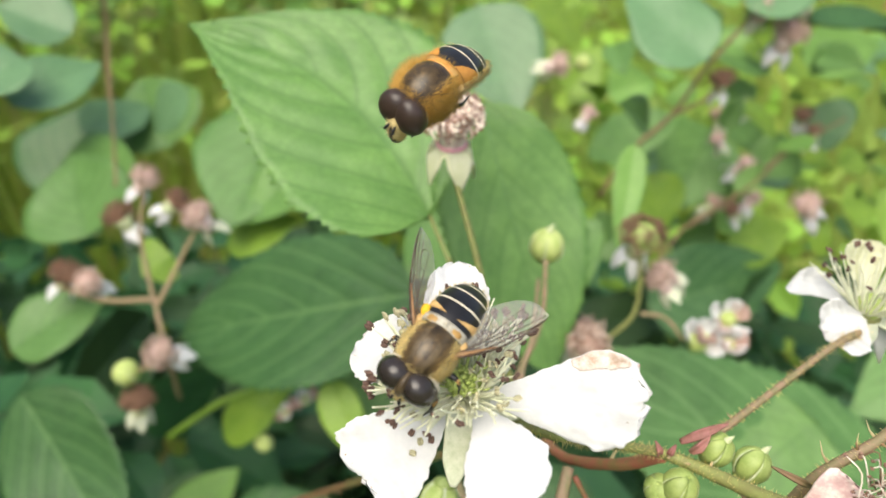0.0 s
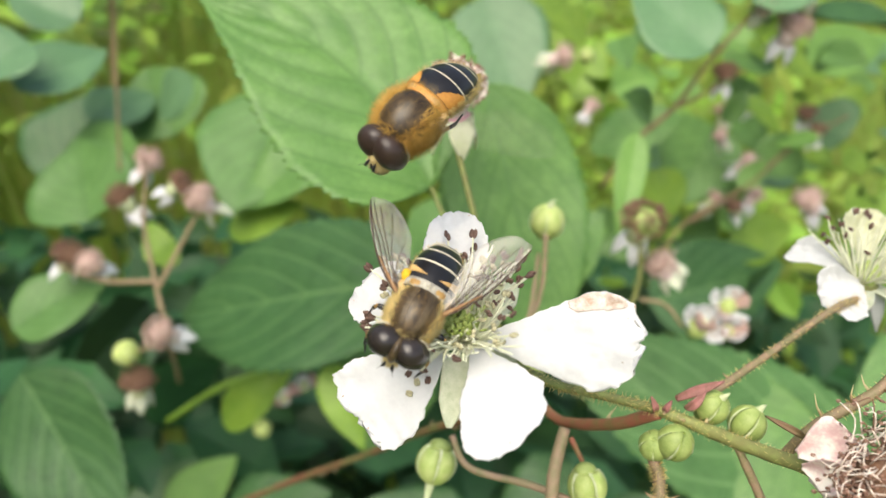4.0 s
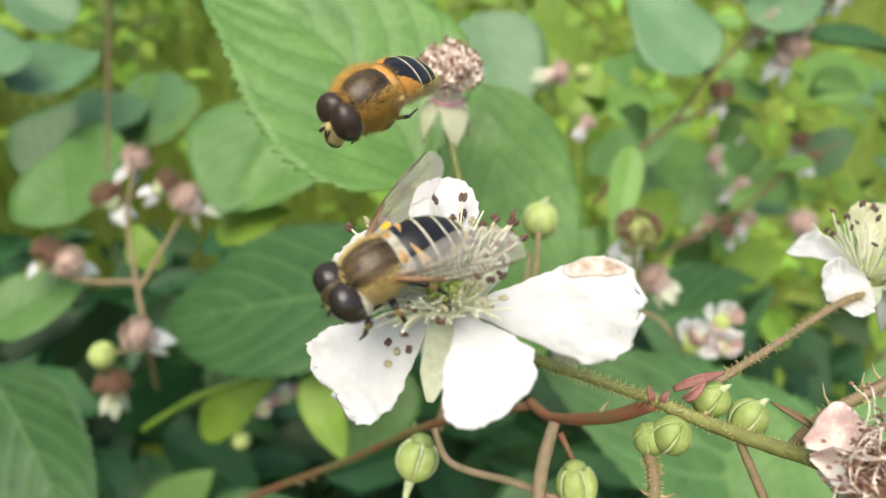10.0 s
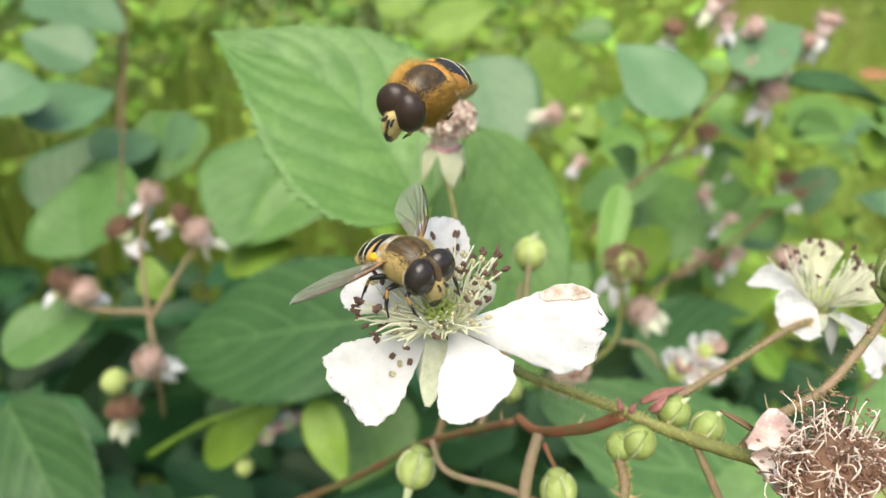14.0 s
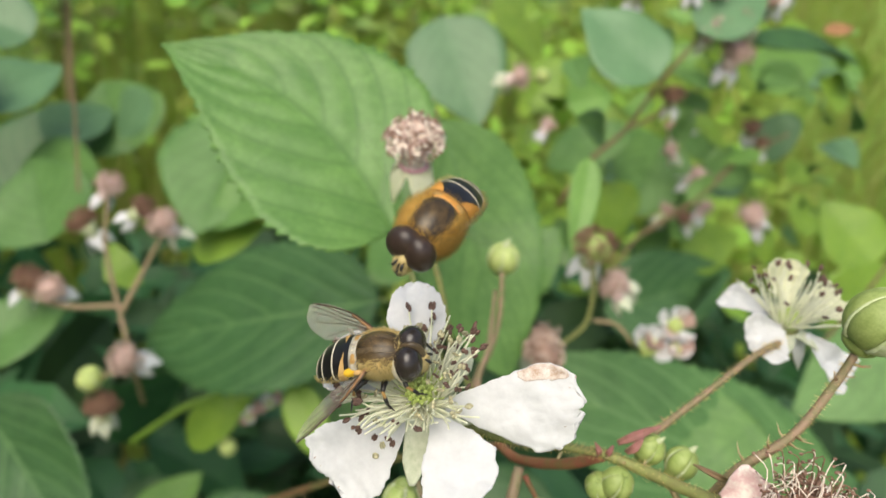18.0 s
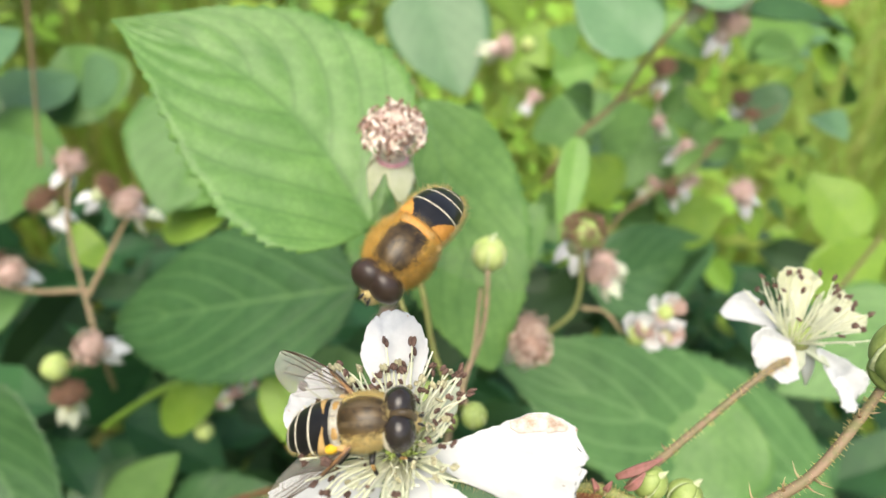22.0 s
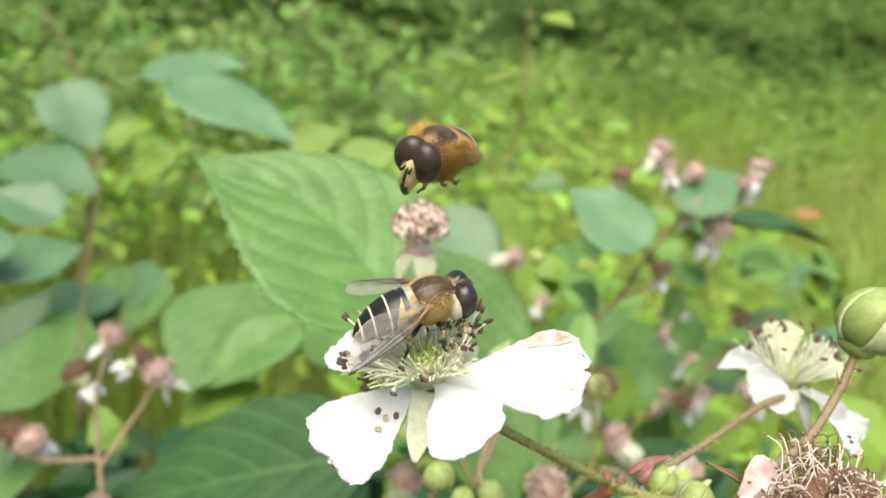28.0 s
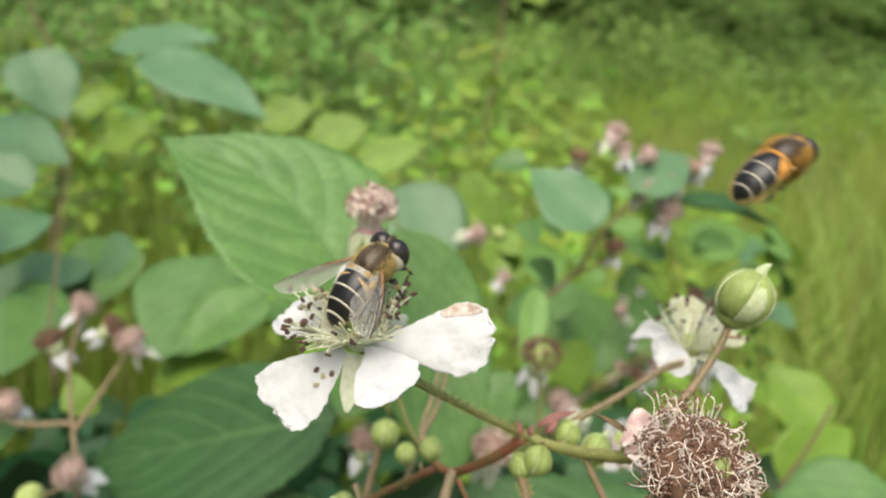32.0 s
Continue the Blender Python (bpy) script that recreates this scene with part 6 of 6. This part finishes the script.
            leg(ob, (2.6, s * 1.0, -1.3), (3.4, s * 2.8, -1.2), (3.9, s * 2.7, -2.7), (4.3, s * 2.4, -3.5))
            leg(ob, (1.2, s * 1.3, -1.5), (1.3, s * 3.2, -1.1), (1.1, s * 3.6, -2.8), (1.4, s * 3.8, -3.7))
            leg(ob, (-0.2, s * 1.2, -1.3), (-1.6, s * 3.0, -1.1), (-2.5, s * 3.4, -2.6), (-3.1, s * 3.6, -3.6))
    if not male:
        part("pollen_load", ball(0.55, 0.45, 0.4, (-1.3, -2.15, 0.85), 12, 8, None, 0.3, 4), M_POLLEN, ob, "yellow pollen clump")
    m = M_WING_FAST if male else M_WING
    ob.scale = (1.08, 1.08, 1.08) if male else (1.0, 1.0, 1.0)
    for c in ob.children_recursive:
        if c.type == 'MESH':
            for v in c.data.vertices:
                v.co.y *= 0.88
                v.co.z *= 0.95
                if v.co.x < 0:
                    v.co.x *= 0.89
    wings = [wing(ob, 1, m, "clear veined wing"), wing(ob, -1, m, "clear veined wing")]
    return ob, wings


feeding_fly, feeding_wings = hoverfly("brown hoverfly with a white-banded black abdomen feeding on the white flower", False)
hovering_fly, hovering_wings = hoverfly("golden-furred hoverfly with orange flanks hovering over the flower", True)


def wing_pose(side, back, raised, twist=0.0):
    """The wing's place on the body: back: degrees from straight ahead, raised: degrees above level."""
    m = Matrix.Translation(Vector((0.7, side * 1.7, 1.05)) * MM)
    return m @ Matrix.Rotation(radians(side * back), 4, 'Z') @ Matrix.Rotation(radians(-raised), 4, 'Y') @ Matrix.Rotation(radians(side * twist), 4, 'X')


# seconds; millimetres from the first eye; degrees
FEEDING = [
    (0, -0.43, 39.17, -32.38, -23.4, 22.1, -127.4),
    (0.5, -0.14, 39.13, -32.7, -23.4, 21.8, -126.2),
    (1, 0.51, 39.8, -33.45, -24.2, 18.9, -112.9),
    (2, -0.58, 38.74, -34.11, -23.4, 20.8, -123),
    (3, -1.69, 38.49, -34.2, -23.6, 23.7, -117.1),
    (4, -1.48, 38.21, -34.1, -23.5, 26.3, -117),
    (4.5, -1.56, 38.22, -34.2, -23.5, 26.1, -116.6),
    (6.5, -0.65, 38.8, -35.38, -23.6, 16.2, -120.1),
    (7, -1.27, 38.38, -34.91, -23.1, 17.3, -129),
    (8, -2.07, 39.2, -35.27, -23.8, 15.2, -123.2),
    (8.5, -2.21, 38.54, -35.72, -23.4, 16.8, -130.6),
    (9, -2.24, 38.24, -34.2, -23, 18.1, -148.2),
    (9.5, -2.5, 38.03, -34.2, -22.8, 18.6, -149.4),
    (10, -2.42, 37.58, -33.9, -22.7, 22, -148.5),
    (10.5, -2.64, 37.5, -34.43, -22.7, 22.5, -148.3),
    (11, -4.44, 39.81, -34.67, -25.8, 15.2, -154.4),
    (11.5, -2.74, 37.95, -36.21, -11.9, 24.7, -104.4),
    (12, -1.18, 38.07, -35.58, -2.3, 28.3, -79.1),
    (12.5, -1.09, 39.7, -33.78, 1.4, 5, -72.7),
    (13, -2.63, 40.19, -33.03, 4.9, -4.9, -50.3),
    (13.5, -2.21, 40.46, -32.58, 7.7, -5.7, -49.4),
    (15.5, -1.94, 40.15, -33.59, 17.7, -12.7, -38.1),
    (16, -1.89, 40.4, -33.46, 18.6, -15.2, -36.7),
    (16.5, -1.88, 40.33, -33.84, 19.1, -15.1, -32.5),
    (17, -2.3, 40.55, -33.72, 19.7, -19.1, -20.1),
    (18, -2.84, 40.64, -33.83, 20.9, -18.7, -16.4),
    (19, -2.05, 40.08, -34.9, 21.7, -19.9, -13.4),
    (20, -2.16, 39.77, -35.76, 22.8, -20.2, -16.6),
    (21, -2.46, 39.78, -35.72, 23.9, -23.1, -14.8),
    (22, -2.03, 39.96, -34.86, 25, -17.6, -8.7),
    (23, -2.34, 40.02, -35, 26.3, -19.6, -10.7),
    (23.5, -1.86, 39.95, -34.85, 26.7, -18.2, -7.6),
    (24, -1.56, 40.11, -34.99, 27.3, -18.9, -7),
    (24.5, -0.88, 40.8, -34.41, 26.6, -18.1, -8.2),
    (25, -0.74, 40.7, -34.72, 25.4, -21.7, -7.4),
    (25.5, -0.17, 40.64, -35.06, 24.2, -18.1, -3.5),
    (27.5, -0.03, 41.55, -32.44, 20, -16.5, 19.6),
    (28, 0.6, 40.57, -32.3, 19, -12.5, 14.7),
    (28.5, 0.79, 40.25, -31.4, 17.8, -15.8, 16.1),
    (28.8, -0.73, 42.25, -29.66, 11.8, -20.1, 18.3),
    (29, -0.71, 41.64, -30.91, 6.1, -17.7, 54.8),
    (29.1, -0.45, 40.91, -33.11, 3.7, -17.9, 64.7),
    (29.2, 0.89, 40.79, -33.64, 1.4, -11, 70.2),
    (29.3, 3.87, 40.64, -31.89, -0.2, -4.5, 36.4),
    (29.4, 7.72, 40.66, -32.77, 6.5, 3.2, 17.2),
    (29.5, 6.1, 41.76, -31.82, 13.2, 10.3, 24.6),
    (29.6, 4.5, 42.5, -32.3, 18, 3.8, 12),
    (29.8, 4.8, 42.21, -33.1, 18, -4, 8),
    (30, 3.75, 41.8, -32.7, 22, -5.5, 9),
    (30.2, 1.99, 41.78, -33.24, 24.2, -7, 10.5),
    (30.6, 2.7, 41.4, -32.0, 20, -26, 28),
    (31, 2.4, 41.14, -31.74, 17.2, -37.5, 37.4),
    (31.6, 2.4, 41.39, -31.9, 16.7, -35.1, 43.4),
    (32, 2.1, 41.3, -31.9, 16, -34, 45),
]
HOVERING = [
    (0, -0.65, 53.96, -18.09, -23, 18.3, 230.2),
    (0.5, -1.27, 54.01, -19.72, -23, 17.2, 234.1),
    (1, -0.92, 53.56, -19.29, -22.9, 21.8, 227),
    (1.5, -1.05, 51.73, -21.29, -23, 17.2, 229.9),
    (2, -2.57, 51.47, -21.36, -22.9, 20.8, 229.9),
    (2.5, 0.45, 51.03, -22.81, -22.9, 22.2, 228.6),
    (3, -2.4, 50.71, -21.83, -22.9, 23.8, 227.8),
    (3.5, -0.9, 50.18, -23.17, -22.9, 21.8, 230.6),
    (4, -1.94, 47.3, -22.66, -22.9, 28, 224.4),
    (4.5, -0.72, 48.9, -26.04, -23, 16.9, 230.3),
    (6.5, -4.56, 47.35, -29.81, -22.9, 19.9, 225.4),
    (7, -5.25, 49.79, -30.11, -22.9, 19.6, 225),
    (7.5, -5.47, 49.85, -28.23, -23, 20.2, 231.7),
    (8, -4.22, 48.68, -28.38, -22.9, 23.4, 224.9),
    (8.5, -6.17, 51.28, -30.43, -23, 15.2, 226),
    (9, -7.55, 51, -31.55, -23, 14, 231),
    (9.5, -5.17, 52.11, -27.17, -22.9, 19.3, 224.5),
    (10, -4.61, 52.1, -26.76, -23, 17.8, 226.4),
    (10.5, -3.68, 49.63, -30.19, -23, 14.3, 229.5),
    (11, -7.05, 50.63, -26.12, -23, 16.1, 232.5),
    (11.5, -6.04, 50.91, -26.29, -23, 16.1, 228.2),
    (12, -2.46, 49.2, -25.65, -23, 13.8, 231.4),
    (12.5, 0.57, 49.68, -22.29, -23, 15.3, 231.8),
    (13, -1.29, 49.88, -18.97, -23, 11.4, 235.5),
    (13.5, -0.93, 45.3, -19.03, -23, 10.2, 238),
    (15.5, 0.39, 45.52, -21.17, -23, 12.5, 239.8),
    (16, 0.37, 45.16, -20.71, -23, 13.9, 237.7),
    (16.5, 2.35, 45.75, -19.76, -23, 12.4, 239),
    (17, 1.46, 44.61, -23.07, -23, 12, 236.7),
    (17.5, 0.08, 46.02, -18.2, -23, 13.9, 239.3),
    (18, 2.83, 44.12, -22.3, -23, 12.1, 235.4),
    (18.5, 2.14, 47.82, -24.21, -23, 12.8, 236.1),
    (19, 1.39, 48.54, -25.57, -22.9, 18, 233.3),
    (19.5, 1.92, 48.79, -26.3, -22.9, 22, 230.4),
    (20, 3.36, 49.14, -25.33, -22.9, 26.1, 227),
    (20.5, 2.93, 48.12, -27.37, -22.9, 24.2, 227.7),
    (21, 3.35, 49.3, -27.83, -22.9, 20.4, 227.9),
    (21.5, 2.88, 50.63, -24.13, -22.9, 26.9, 229.4),
    (22, 2.35, 48.6, -24.38, -22.9, 22.9, 229.1),
    (22.5, 3.17, 47.62, -27.23, -23, 14.1, 235),
    (23, 1.73, 46.21, -26.45, -22.9, 16.3, 234.7),
    (23.5, 2.14, 45.04, -27.02, -23, 5.3, 238.1),
    (24, 1.27, 43.7, -24.75, -23, 10.6, 238.4),
    (24.5, 1.77, 45.4, -26.59, -23, 11, 239.1),
    (25, 4.26, 50.25, -24.92, -22.9, 19.7, 230.5),
    (25.5, 3.9, 52.33, -27.08, -23, 18, 229.9),
    (27.5, 0.78, 46.6, -19.71, -23, 14.6, 237.8),
    (28, 2.04, 43.5, -19.14, -23, 8.3, 239.7),
    (28.5, 2.51, 46.43, -17.57, -23, 12.6, 235.8),
    (28.65, 0.88, 45.62, -21.65, -11, -0.55, 241.05),
    (28.8, -0.75, 44.82, -25.73, 0, -13.7, 246.3),
    (29, -3.58, 46.17, -26.47, -0.1, -10.9, 316.4),
    (29.1, -5.2, 43.8, -33.44, -0.1, -37.9, 322.9),
    (29.2, -1.24, 44.79, -30.56, 0, -27.6, 319.1),
    (29.3, -5.22, 36.72, -21.26, 0, -12.6, 319.8),
    (29.4, -5.93, 36.99, -16.01, -0.1, -10.5, 338),
    (29.6, 0, 40, -2, 0, -10, -345),
    (30, 6, 50, 8, 0, 0, -360),
    (30.4, 2, 46, 2, 0, -10, -380),
    (30.8, 3.05, 44.98, -9.21, 20, -22, 396.9),
    (31, 4.97, 44.78, -7.9, 20, -16.8, 390),
    (31.2, 8.88, 45.42, -7.6, 20, -25.5, 387.1),
    (31.5, 23.83, 47.01, -9.67, 20, -23.7, 390.3),
    (32, 47.6, 48.17, -18.69, 20, -21.3, 387.8),
]


def motions():
    walk(feeding_fly, [(t, pose(x * MM, y * MM, EYE + z * MM, a, b, c)) for t, x, y, z, a, b, c in FEEDING])
    walk(hovering_fly, [(t, pose(x * MM, y * MM, EYE + z * MM, a, b, c)) for t, x, y, z, a, b, c in HOVERING])
    # seconds; degrees from straight ahead, above level and of twist
    right = [(0, 146, -4, -50), (0.6, 140, -8, -45), (1, 134, -13, -38), (2, 134, -14, -35), (4, 138, -8, -10), (4.5, 138, -8, -8), (7, 146, -10, 10), (8, 151, -11, 12), (9, 153, -8, 10), (11, 150, 4, 10), (12, 116, 10, 10), (13, 112, -6, 10), (15.5, 132, -14, -25), (17, 136, -15, -25), (20, 148, -16, -22), (25.5, 157, -16, -20),
             (27.5, 156, -14, 30), (28.5, 154, -12, 70), (29.1, 140, -10, 40), (29.2, 105, 25, 10), (29.5, 110, 20, 0), (29.7, 142, -4, 20), (30.2, 142, -4, 20), (30.6, 144, 8, 40), (31, 144, 11, 45), (31.6, 147, 7, 28), (32, 147, 6, 26)]
    left = [(0, 150, -12, 0), (1, 156, -3, -8), (2, 160, 3, -12), (4, 152, 8, 10), (4.5, 152, 9, 15), (7, 154, 13, 45), (8, 157, 13, 68), (9, 154, 12, 50), (11, 142, 10, 20), (12, 152, 12, 10), (13, 124, 10, 10), (15.5, 154, 0, -20), (17, 152, -2, -16), (20, 145, -6, -5), (25.5, 136, -12, 10),
            (27.5, 128, -20, 5), (28.5, 124, -22, 0), (29.1, 122, 5, 0), (29.2, 95, 25, -5), (29.5, 100, 20, -5), (29.7, 150, 9, 0), (30.2, 158, 8, 0), (30.6, 150, 6, 10), (31, 146, 3, 18), (31.6, 146, 0, 10), (32, 146, 0, 10)]
    for w, side, rows in zip(feeding_wings, (1, -1), (left, right)):
        walk(w, [(t, wing_pose(side, back, up, twist)) for t, back, up, twist in rows])
    for w, side in zip(hovering_wings, (1, -1)):
        walk(w, [(k / FPS, wing_pose(side, 98 - (16 if k % 2 else -16), 38 if k % 2 else -8, 20)) for k in range(32 * FPS + 1)])


motions()
